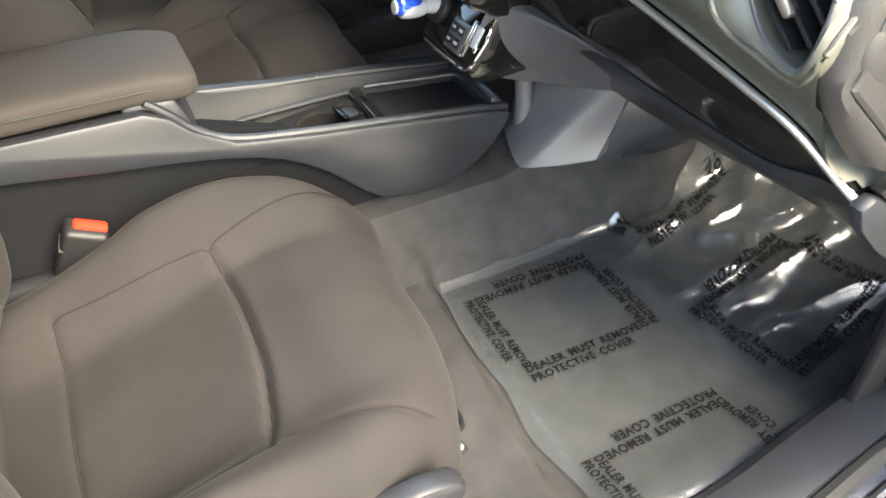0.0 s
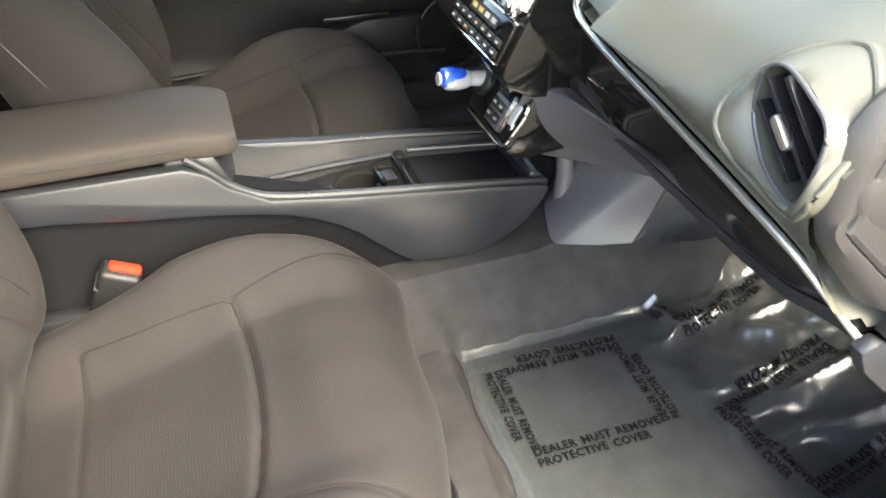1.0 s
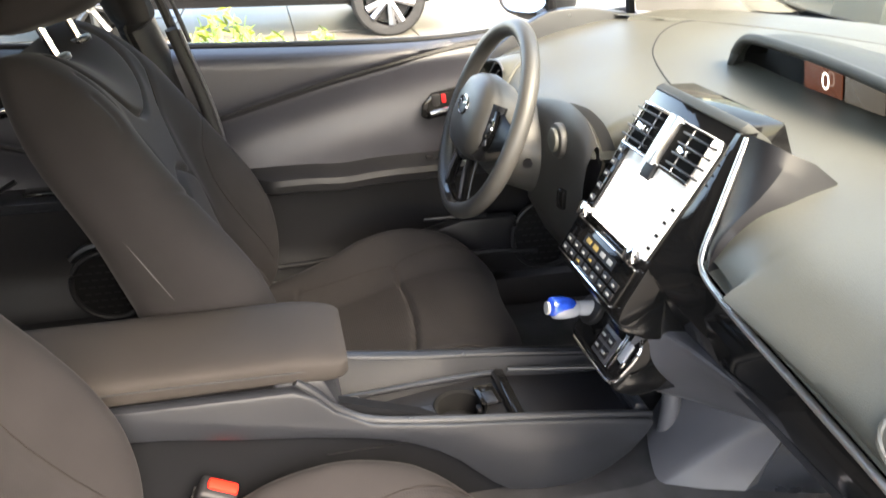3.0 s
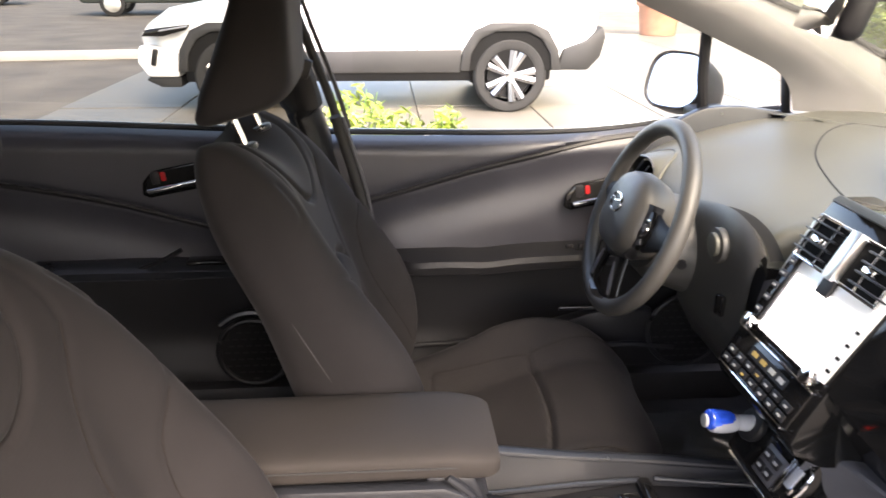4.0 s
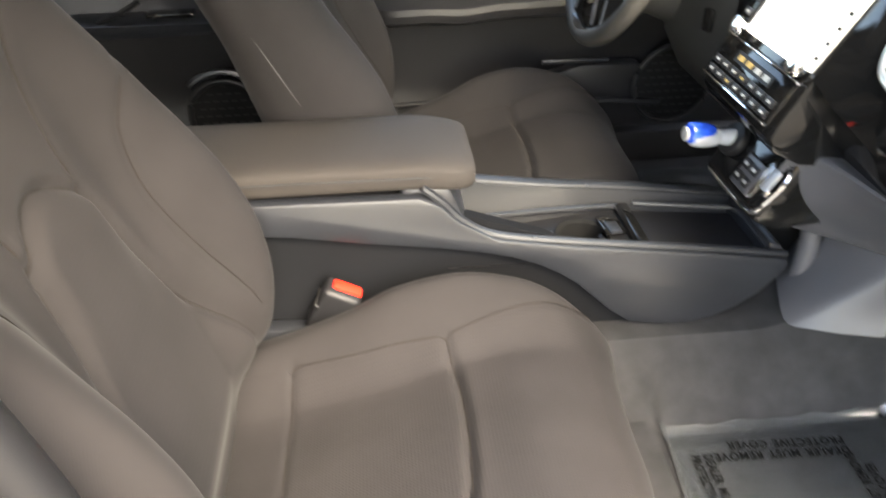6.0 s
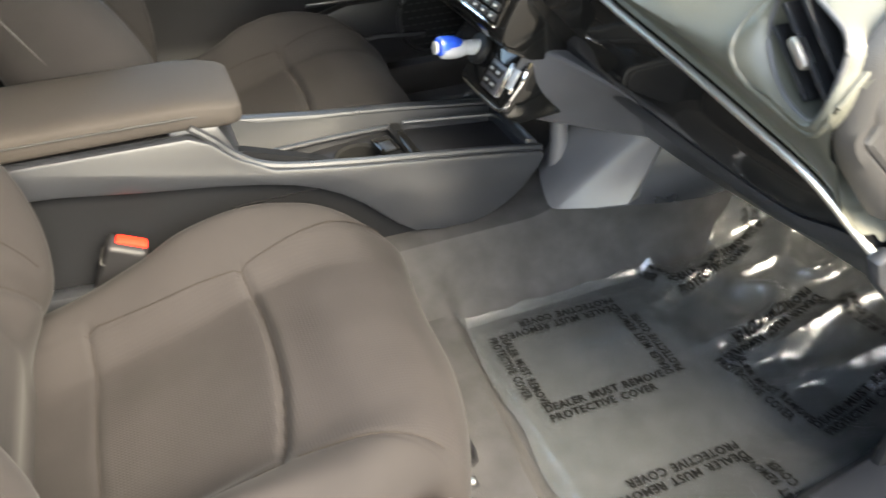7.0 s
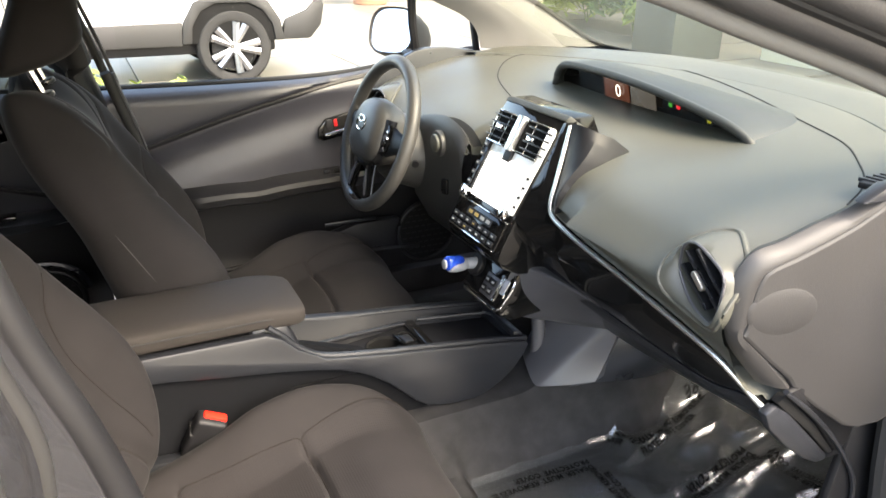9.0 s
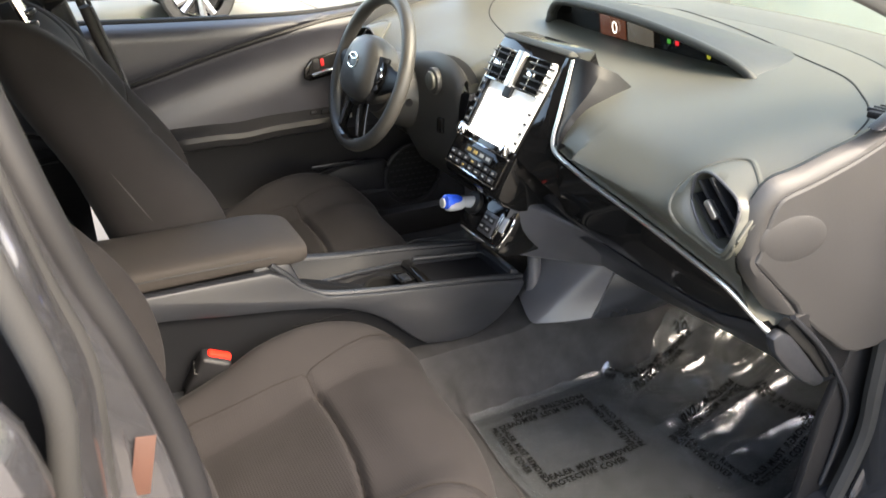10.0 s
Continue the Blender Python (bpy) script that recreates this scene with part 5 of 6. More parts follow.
part("a_pillar", tube([p + Vector((0.075, -0.040, 0.095)) for p in ap], 0.048, 14, flat=0.8), paint, car, "metallic grey pillar and roof rail")
part("door_seal", tube([p + Vector((0.008, -0.014, 0.033)) for p in ap], 0.021, 12), seal_grey, car, "dark grey door seal")
part("door_seal", tube([p + Vector((0.028, -0.044, 0.058)) for p in ap], 0.022, 12), seal_grey, car)
part("seal_gap", tube([p + Vector((0.018, -0.034, 0.046)) for p in ap], 0.015, 8), rubber, car)
part("roof_channel", tube([p + Vector((0.05, -0.080, 0.078)) for p in ap], 0.010, 8), rubber, car)
# near middle pillar with inner trim, seal and painted outer flange
PZ = [1.40 - 0.025 * k for k in range(43)]
SEAL_X = [(0.35, -0.262), (0.60, -0.258), (0.80, -0.262), (0.90, -0.274), (1.0, -0.297), (1.085, -0.324), (1.166, -0.343), (1.28, -0.365), (1.40, -0.38)]
GROOVE_X = [(0.35, -0.335), (0.90, -0.336), (1.006, -0.329), (1.042, -0.331), (1.104, -0.345), (1.166, -0.356), (1.40, -0.395)]
STRIP_X = [(0.35, -0.352), (0.989, -0.350), (1.06, -0.341), (1.117, -0.348), (1.162, -0.357), (1.40, -0.40)]


def lean_in(z):
    """The pillar leans inwards towards the roof."""
    return 0.075 * step(1.12, 1.42, z)


def swept(path, prof):
    return sheet([spline([p + Vector((a, b, 0)) for a, b in prof], 4) for p in path])


seal_line = [Vector((lerp_table(SEAL_X, z), -0.652 + 0.4 * lean_in(z), z)) for z in PZ]
groove = [Vector((lerp_table(GROOVE_X, z), -0.695 + 0.7 * lean_in(z), z)) for z in PZ]
strip = [Vector((lerp_table(STRIP_X, z), -0.782 + lean_in(z), z)) for z in PZ]
part("door_seal", tube(seal_line, 0.0165, 14), dark, car, "dark grey rubber door seal")
part("b_pillar_trim", sheet([[p + Vector((-0.16, 0.05, 0)), p + Vector((-0.05, 0.045, 0)), p + Vector((-0.010, 0.02, 0)), p] for p in seal_line]), hard, car)
part("b_pillar", sheet([[p + Vector((-0.004, -0.010, 0)), p * 0.75 + r * 0.25 + Vector((0, -0.012, 0)), p * 0.25 + r * 0.75 + Vector((0, -0.012, 0)), r + Vector((0.004, 0, 0))] for p, r in zip(seal_line, groove)]), paint, car, "metallic grey centre pillar")
part("pillar_groove", tube(groove, 0.011, 10), rubber, car)
part("pillar_edge", sheet([[r + Vector((-0.002, -0.006, 0)), r * 0.7 + p * 0.3 + Vector((0.010, -0.006, 0)), r * 0.3 + p * 0.7 + Vector((0.010, -0.004, 0)), p] for p, r in zip(strip, groove)]), paint, car, "bright metallic pillar edge")
part("pillar_groove", tube([p + Vector((-0.004, -0.012, 0)) for p in strip], 0.010, 10), rubber, car)
part("pillar_label", block((0.017, 0.002, 0.062), (-0.303, -0.6900, 0.908), (0, 13, 0), 0.0008), orange, car, "dull orange tyre label")
part("seat_belt", tube(spline([(-0.44, -0.60, 1.25), (-0.435, -0.615, 1.08), (-0.42, -0.625, 0.90), (-0.40, -0.63, 0.70), (-0.38, -0.63, 0.48)], 8), 0.024, 8, flat=0.10), webbing, car, "grey webbing belt")
part("rear_door_skin", prism([(-0.362, 0.35), (-0.362, 0.95), (-0.356, 1.03), (-0.366, 1.10), (-0.43, 1.115), (-1.15, 1.10), (-1.15, 0.35)], -0.87, -0.795, 0.025), paint, car, "closed grey rear door")
part("rear_door_glass", sheet([[(x, -0.815 + 0.19 * k, 1.09 + 0.31 * k) for x in [-1.15 + 0.10 * i for i in range(8)]] for k in (0, 0.5, 1)]), tint_glass, car, "grey tinted privacy glass")
part("rear_door_handle", tube([(-0.47, -0.90, 0.93), (-0.50, -0.915, 0.932), (-0.60, -0.915, 0.935), (-0.63, -0.90, 0.935)], 0.011, 10), chrome, car)
# far side pillars
low = spline([(0.815, 0.685, 1.095), (0.790, 0.675, 1.150), (0.748, 0.67, 1.188), (0.666, 0.67, 1.226), (0.567, 0.665, 1.268), (0.472, 0.655, 1.306), (0.36, 0.64, 1.352), (0.2, 0.62, 1.40)], 6)
top = spline([(1.19, 0.61, 1.092), (1.127, 0.62, 1.122), (0.970, 0.63, 1.213), (0.861, 0.63, 1.265), (0.767, 0.63, 1.304), (0.666, 0.62, 1.338), (0.50, 0.61, 1.388), (0.3, 0.60, 1.42)], 6)
part("a_pillar_trim", sheet([[a + (b - a) * (q / 8) + Vector((0, -0.030, 0)) * math.sin(q / 8 * math.pi) for q in range(9)] for a, b in zip(low, top)]), liner, car, "pale grey pillar trim")
part("a_pillar", tube([(p + r) / 2 + Vector((0.0, 0.045, 0.0)) for p, r in zip(low, top)], 0.034, 12), paint, car)
part("glass_edge", tube([p + Vector((0.004, -0.004, 0.002)) for p in top], 0.006, 8), rubber, car, "black windscreen edge band")
part("quarter_post", tube([(0.632, 0.735, 1.07), (0.612, 0.72, 1.17), (0.60, 0.70, 1.27)], 0.013, 8), dark, car)
part("quarter_corner", block((0.016, 0.02, 0.10), (0.812, 0.72, 1.125), (0, -10, 0), 0.004), dark, car)
BP2 = [(-0.285, 0.62, 1.37), (-0.262, 0.665, 1.28), (-0.222, 0.715, 1.15), (-0.195, 0.735, 1.05), (-0.160, 0.745, 0.92), (-0.145, 0.745, 0.80), (-0.14, 0.745, 0.5)]
b2p = spline(BP2, 8)
part("b_pillar_trim", tube([p + Vector((-0.060, 0.0, 0)) for p in b2p], 0.062, 14, flat=0.6), dark, car)
part("door_seal", tube([p + Vector((0.004, 0.004, 0)) for p in b2p], 0.010, 8), rubber, car)
part("window_frame", tube([p + Vector((0.022, 0.03, 0)) for p in b2p if p.z > 1.04], 0.005, 8), seal_grey, car)
part("seat_belt", tube([p + Vector((-0.075, -0.045, 0)) for p in b2p if p.z > 0.72], 0.020, 8, flat=0.12), rubber, car, "black webbing belt")
edge_line = [p + Vector((0.006, -0.030, 0)) for p in b2p if p.z < 1.10]
part("door_edge", tube(edge_line, 0.013, 10), rubber, car, "black door edge seal")
part("door_edge_line", tube([p + Vector((0.016, -0.004, 0)) for p in edge_line], 0.004, 6), satin_grey, car)
part("belt_guide", block((0.06, 0.02, 0.04), (-0.27, 0.665, 1.20), (0, 20, 0), 0.006), dark, car)
# roof, headliner, windscreen, rear closing wall
rows, rows2 = [], []
for i in range(21):
    k = i / 20
    x = 0.42 - 1.7 * k
    zc = 1.420 + 0.035 * math.sin(min(1, k * 1.6) * math.pi / 2) - 0.10 * max(0, k - 0.6)
    rows.append([(x, y, zc - 0.02 * (y / 0.6) ** 4) for y in [-0.60 + 1.2 * j / 16 for j in range(17)]])
    rows2.append([(x, y, zc + 0.030 - 0.02 * (y / 0.66) ** 4) for y in [-0.66 + 1.32 * j / 16 for j in range(17)]])
tagged(part("ceiling", sheet(rows), liner), "pale grey fabric headliner", "ceiling", kind="structure")
part("roof", sheet(rows2), paint, car, "metallic grey roof")
rows = []
for i in range(13):
    k = i / 12
    rows.append([(base_x(y * 0.9) * (1 - k) + 0.42 * k + 0.04 * (1 - k), y * (1 - 0.10 * k), 1.085 + 0.34 * k + 0.03 * math.sin(k * math.pi)) for y in [-0.68 + 1.36 * j / 16 for j in range(17)]])
ws = part("windscreen", sheet(rows), screen_glass, car, "clear windscreen")
ws.visible_shadow = False
part("windscreen_seal", tube([(base_x(y * 0.9) + 0.035, y, 1.092) for y in [-0.66 + 1.32 * j / 30 for j in range(31)]], 0.006, 8), dark, car)
part("bonnet", block((1.05, 1.5, 0.05), (1.85, 0, 0.90), (0, 9, 0), 0.02), paint, car, "grey bonnet")
part("front_wing", prism([(0.86, 0.35), (0.86, 0.98), (2.3, 0.80), (2.35, 0.4)], -0.88, -0.82, 0.02), paint, car)
part("front_wing", prism([(0.86, 0.35), (0.86, 0.98), (2.3, 0.80), (2.35, 0.4)], 0.82, 0.88, 0.02), paint, car)
part("rear_wall", block((0.04, 1.5, 1.1), (-1.25, 0, 0.85), (0, 12, 0), 0.02), dark, car, "dark rear cabin")
mr = thing("rear_view_mirror", "black rear-view mirror on the windscreen", "mirror", (0.50, 0.02, 1.30))
part("housing", block((0.035, 0.21, 0.062), (0.475, 0.045, 1.345), (0, 15, -18), 0.014, None, 3), dark, mr)
part("mirror_face", block((0.003, 0.195, 0.050), (0.457, 0.050, 1.341), (0, 15, -18), 0.001), mirror_glass, mr)
part("arm", tube([(0.49, 0.035, 1.35), (0.51, 0.02, 1.365), (0.53, 0.01, 1.372)], 0.010, 8), dark, mr)


# ---- far doors ----
def door_skin_y(x, z, crease, arm_z, x0, x1):
    cz = lerp_table(crease, x)
    y = 0.752 - 0.020 * step(0.60, 0.95, z)
    y += 0.030 * step(0.99, 1.055, z + 0.02 * (x - 0.2))
    y -= 0.014 * step(-0.008, 0.010, z - cz)
    y += 0.022 * math.exp(-((z - (cz - 0.07)) / 0.06) ** 2)
    y += 0.010 * math.exp(-((z - cz) / 0.008) ** 2)
    y += 0.016 * step(arm_z - 0.02, arm_z - 0.06, z)
    return y


def car_door(name, label, x0, x1, belt, crease, arm_z, bottom):
    d = thing(name, label, "car door", ((x0 + x1) / 2, 0.75, 0.4), "far doors")
    rows, rows2 = [], []
    for i in range(49):
        x = x0 + (x1 - x0) * i / 48
        zt = lerp_table(belt, x)
        r1 = []
        for j in range(57):
            z = arm_z - 0.045 + (zt - arm_z + 0.045) * j / 56
            y = door_skin_y(x, z, crease, arm_z, x0, x1)
            if z > zt - 0.014:
                y += 0.03 * ((z - zt + 0.014) / 0.014) ** 2
            r1.append((x, y, z))
        rows.append(r1)
        rows2.append([(x, 0.768 + 0.01 * math.sin(q / 12 * math.pi) - 0.035 * step(0.52, 0.44, z), z) for q in range(13) for z in [bottom + (arm_z - 0.03 - bottom) * q / 12]])
    part("upper_trim", sheet(rows), door_plastic, d)
    part("lower_trim", sheet(rows2), dark, d)
    part("crease_strip", tube([(x, door_skin_y(x, lerp_table(crease, x), crease, arm_z, x0, x1) + 0.003, lerp_table(crease, x) - 0.004) for x in [x0 + (x1 - x0) * i / 24 for i in range(25)]], 0.0085, 6), dark, d)
    part("outer_skin", prism([(x0, 0.30), (x0, lerp_table(belt, x0) - 0.035), (x1, lerp_table(belt, x1) - 0.035), (x1, 0.30)], 0.82, 0.88, 0.02), paint, d)
    part("window_sill", tube([(x, 0.800, lerp_table(belt, x) + 0.000) for x in [x0 + (x1 - x0) * i / 24 for i in range(25)]], 0.012, 8, flat=0.6), rubber, d)
    part("sill_edge", tube([(x, 0.816, lerp_table(belt, x) + 0.002) for x in [x0 + (x1 - x0) * i / 24 for i in range(25)]], 0.0025, 6), satin, d, "bright window sill edge")
    return d


def inner_handle(d, x, y, z):
    m = pose(x, y, z, 0, -6, 0)
    slant = [(-0.090, -0.032), (-0.084, -0.004), (-0.060, 0.020), (0.108, 0.036), (0.112, -0.026), (-0.074, -0.041)]
    bm = prism(slant, -0.007, 0.007, 0.005)
    bm.transform(m)
    h = part("handle_bezel", bm, piano, d, "gloss black handle bezel")
    bm = prism([(0.008 + (a - 0.008) * 0.86, b * 0.72 + 0.003) for a, b in slant], -0.010, -0.003, 0.002)
    bm.transform(m)
    part("handle_cup", bm, void, h)
    bm = tube([(-0.070, -0.018, -0.022), (-0.02, -0.024, -0.016), (0.05, -0.024, -0.008), (0.096, -0.018, -0.002)], 0.006, 10)
    bm.transform(m)
    part("pull_lever", bm, chrome, h, "chrome pull lever")
    part("lock_lever", turned_block((0.020, 0.012, 0.030), m @ pose(-0.052, -0.006, 0.004)), dark, h)
    part("lock_flag", turned_block((0.012, 0.010, 0.022), m @ pose(-0.034, -0.007, 0.006)), flag_red, h, "red lock flag")


def turned_block(size, m):
    bm = block(size, (0, 0, 0), (0, 0, 0), min(size) * 0.35)
    bm.transform(m)
    return bm


def speaker(d, x, y, z, r):
    sp = part("speaker_ring", tube([(x + r * math.cos(t), y, z + r * math.sin(t)) for t in [2 * math.pi * k / 40 for k in range(40)]], 0.007, 8, closed=True), dark, d)
    part("speaker_grille", disc(r, 0.012, (x, y + 0.006, z), (90, 0, 0), 36, 0.002), void, sp)
    for i in range(-4, 5):
        for k in range(-4, 5):
            a, b = i * 0.021 + 0.010 * (k % 2), k * 0.018
            if math.hypot(a, b) < r * 0.88:
                part("grille_bar", grille_bar(x + a, y - 0.002, z + b), dark, sp)


def grille_bar(x, y, z):
    bm = bmesh.new()
    v = [bm.verts.new((x + dx, y + dy, z + dz)) for dx, dy, dz in ((-0.007, 0, -0.002), (0.007, 0, -0.002), (0.007, 0, 0.003), (-0.007, 0, 0.003), (-0.007, 0.004, -0.003), (0.007, 0.004, -0.003))]
    bm.faces.new(v[:4])
    bm.faces.new((v[0], v[1], v[5], v[4]))
    return bm


BELT = [(-1.2, 1.066), (-0.853, 1.060), (-0.48, 1.045), (-0.175, 1.034), (0.261, 1.028), (0.45, 1.036), (0.652, 1.062), (0.9, 1.085)]
fd = car_door("driver_door", "closed dark grey driver door with armrest and speaker", -0.225, 0.86, BELT, [(-0.2, 0.872), (-0.129, 0.889), (0.156, 0.968), (0.43, 1.022), (0.9, 1.06)], 0.745, 0.30)
inner_handle(fd, 0.405, 0.722, 0.908)
rows = []
for i in range(36):
    x = -0.115 + 0.60 * i / 35
    dip = 0.006 * math.exp(-((x - 0.13) / 0.055) ** 2)
    zt = 0.757 + 0.03 * (x + 0.1) - dip
    e = step(-0.13, -0.02, x) * step(0.50, 0.36, x)
    yo = 0.742 - 0.080 * e
    rows.append([(x, 0.748, zt + 0.004), (x, yo + 0.02, zt), (x, yo + 0.006, zt - 0.004), (x, yo, zt - 0.016), (x, yo + 0.004, zt - 0.034), (x, yo + 0.03, zt - 0.046), (x, 0.76, zt - 0.050)])
part("door_armrest", sheet(rows), dark, fd, "dark grey moulded armrest")
part("switch_panel", block((0.14, 0.045, 0.010), (0.375, 0.708, 0.768), (0, -4, 0), 0.003), piano, fd, "gloss black window switch panel")
for k in range(3):
    part("window_switch", block((0.018, 0.012, 0.012), (0.335 + 0.032 * k, 0.705, 0.776), (0, -4, 0), 0.003), dark, fd)
part("switch_edge", block((0.14, 0.006, 0.014), (0.372, 0.684, 0.757), (0, -4, 0), 0.002), satin, fd)
part("map_pocket", prism([(0.10, 0.47), (0.22, 0.545), (0.42, 0.60), (0.56, 0.60), (0.60, 0.52), (0.60, 0.44), (0.10, 0.44)], 0.705, 0.745, 0.012), dark, fd)
part("pocket_bar", block((0.16, 0.006, 0.010), (0.40, 0.702, 0.612), (0, 0, 0), 0.002), hard, fd)
part("lower_lip", tube([(-0.13, 0.735, 0.503), (0.05, 0.732, 0.512), (0.2, 0.728, 0.530), (0.32, 0.722, 0.57)], 0.007, 8), dark, fd)
part("lower_lip", tube([(0.35, 0.70, 0.505), (0.5, 0.70, 0.510), (0.62, 0.70, 0.50)], 0.009, 8), dark, fd)
speaker(fd, 0.645, 0.700, 0.545, 0.095)
g = part("door_glass", sheet([[(x, 0.815 - 0.12 * k, lerp_table(BELT, x) - 0.02 + 0.36 * k) for x in [-0.16 + 0.80 * i / 8 for i in range(9)]] for k in (0, 0.5, 1)]), glass, fd, "clear window glass")
g.visible_shadow = False
g = part("quarter_glass", sheet([[(0.635 + 0.18 * i, 0.79 - 0.10 * k, 1.06 + (0.02 * i) + 0.22 * k * (1 - 0.75 * i)) for i in (0, 1)] for k in (0, 1)]), glass, fd)
g.visible_shadow = False
rd = car_door("rear_door", "closed dark grey rear door behind the driver seat", -1.15, -0.27, BELT, [(-1.2, 0.985), (-0.859, 0.926), (-0.70, 0.892), (-0.552, 0.848), (-0.2, 0.74)], 0.735, 0.28)
inner_handle(rd, -0.545, 0.722, 0.955)
rows = []
for i in range(24):
    x = -1.0 + 0.68 * i / 23
    e = step(-1.05, -0.85, x) * step(-0.30, -0.42, x)
    zt = 0.752
    yo = 0.744 - 0.050 * e
    rows.append([(x, 0.75, zt), (x, yo + 0.016, zt - 0.002), (x, yo, zt - 0.014), (x, yo + 0.004, zt - 0.032), (x, 0.76, zt - 0.044)])
part("door_armrest", sheet(rows), hard, rd)
part("pull_strap", tube([(-0.66, 0.712, 0.742), (-0.60, 0.700, 0.765), (-0.56, 0.712, 0.785)], 0.010, 8, flat=0.5), dark, rd)
part("switch_panel", block((0.10, 0.04, 0.008), (-0.50, 0.715, 0.756), (0, 0, 0), 0.002), piano, rd)
speaker(rd, -0.42, 0.712, 0.515, 0.085)
part("speaker_rim_light", tube([(-0.42 + 0.10 * math.cos(t), 0.715, 0.52 + 0.10 * math.sin(t)) for t in [0.2 + 2.2 * k / 16 for k in range(17)]], 0.010, 8), hard, rd)
g = part("door_glass", sheet([[(x, 0.815 - 0.12 * k, lerp_table(BELT, x) - 0.02 + 0.36 * k) for x in [-1.15 + 0.86 * i / 8 for i in range(9)]] for k in (0, 0.5, 1)]), tint_glass, rd, "grey tinted privacy glass")
g.visible_shadow = False

wm = thing("wing_mirror", "black wing mirror outside the driver window", "mirror", (0.68, 0.95, 1.10))
MIRROR = pose(0.648, 0.955, 1.122, 0, 20, 40)


def mirror_loop(q, dx):
    return [MIRROR @ Vector((dx, 0.076 * q * math.copysign(abs(math.cos(t)) ** 0.6, math.cos(t)), 0.072 * q * math.copysign(abs(math.sin(t)) ** 0.7, math.sin(t)))) for t in [2 * math.pi * k / 32 for k in range(32)]]


part("housing", sheet([mirror_loop(q, dx) for q, dx in ((0.92, 0.0), (0.95, -0.012), (1.0, -0.014), (1.04, 0.0), (1.02, 0.06), (0.92, 0.12), (0.70, 0.175), (0.40, 0.212), (0.02, 0.225))], close_v=True), dark, wm)
b2 = bmesh.new()
b2.faces.new([b2.verts.new(p) for p in mirror_loop(0.94, -0.006)])
part("mirror_face", b2, mirror_glass, wm, smooth=False)
part("foot", block((0.10, 0.08, 0.03), (0.70, 0.86, 1.06), (0, 0, 0), 0.010), dark, wm)

# open near door, swung out beside the jamb
od = thing("open_door", "open grey passenger door seen edge on", "car door", (0.84, -0.90, 0.4))
m = pose(0.84, -0.90, 0, 0, 0, -12)
bm = prism([(-0.03, 0.35), (-0.03, 1.0), (-0.95, 1.03), (-0.95, 0.35)], -0.05, 0.05, 0.02)
bm.transform(m @ pose(0, 0, 0, 0, 0, 100))
part("panel", bm, paint, od)


# ---- protective film on the floor with its printing ----
def film_z(x, y):
    """Film over the carpet: gentle waves, sharp crumples towards the toe board, a folded far hem."""
    w = 0.003 * noise.noise((x * 9, y * 9, 0.3))
    toe = step(0.62, 0.74, x) * step(-0.60, -0.45, y)
    n1, n2 = noise.noise((x * 8 + y * 5, y * 13 - x * 4, 1.7)), noise.noise((x * 21, y * 26, 5.1))
    w += toe * (0.024 * (1 - abs(n1) * 2) ** 2 + 0.003 * n2)
    w += 0.0015 * math.exp(-((y + 0.215 + 0.004 * math.sin(x * 21)) / 0.004) ** 2) + 0.0015 * math.exp(-((x - 0.350) / 0.005) ** 2)
    return floor_z(x, y) + 0.007 + w


rows = []
for i in range(161):
    k = i / 160
    row = []
    for j in range(121):
        q = j / 120
        x = 0.325 + 0.80 * k + 0.006 * math.sin(q * 17)
        far = -0.182 - 0.020 * step(0.50, 0.58, k) + 0.045 * step(0.60, 0.74, k) + 0.006 * noise.noise((x * 25, 0, 0))
        near = -0.688 + 0.13 * step(0.66, 1.0, k)
        y = far + (near - far) * q
        row.append((x, y, film_z(x, y)))
    rows.append(row)
fl = part("protective_film", sheet(rows), film)
tagged(fl, "clear printed plastic film laid over the floor mat", "floor cover")
fl.visible_shadow = False
LINES = "DEALER MUST REMOVE\nPROTECTIVE COVER"


def on_film(co):
    if co.y < -0.680 or co.y > -0.190 + 0.02 * step(0.80, 0.9, co.x) or co.x > 1.05:
        return None
    return Vector((co.x, co.y, film_z(co.x, co.y) + 0.0035))


def printed_square(cx, cy, turn, wide=0.226, deep=0.176):
    for k in range(4):
        run, off = (wide, deep) if k % 2 == 0 else (deep, wide)
        m = pose(cx, cy, 0, 0, 0, 90 * k + turn) @ pose(-run / 2, -off / 2, 0)
        words("printed_text", LINES, 0.0215, m @ Matrix.Diagonal((run / 0.268, 0.92, 1, 1)), ink, fl, on_film)


for cx, cy, turn in ((0.492, -0.328, -2), (0.485, -0.668, -1), (0.820, -0.490, 10), (0.815, -0.145, 12)):
    printed_square(cx, cy, turn)

rows = []
for i in range(41):
    x = 0.42 + 0.5 * i / 40
    rows.append([(x, y, floor_z(x, y) + 0.008 + 0.03 * max(0, noise.noise((x * 13, y * 13, 4.0))) ) for y in [0.26 + 0.38 * j / 40 for j in range(41)]])
f2 = part("crumpled_film", sheet(rows), film)
tagged(f2, "crumpled clear plastic film on the driver footwell floor", "floor cover")
f2.visible_shadow = False

# ---- outside: ground, pavers, vehicles, planting ----
def ground_sheet():
    rows = []
    for i in range(41):
        x = -400 + 800 * i / 40
        rows.append([(x, -400 + 800 * j / 40, -0.02) for j in range(41)])
    return sheet(rows)


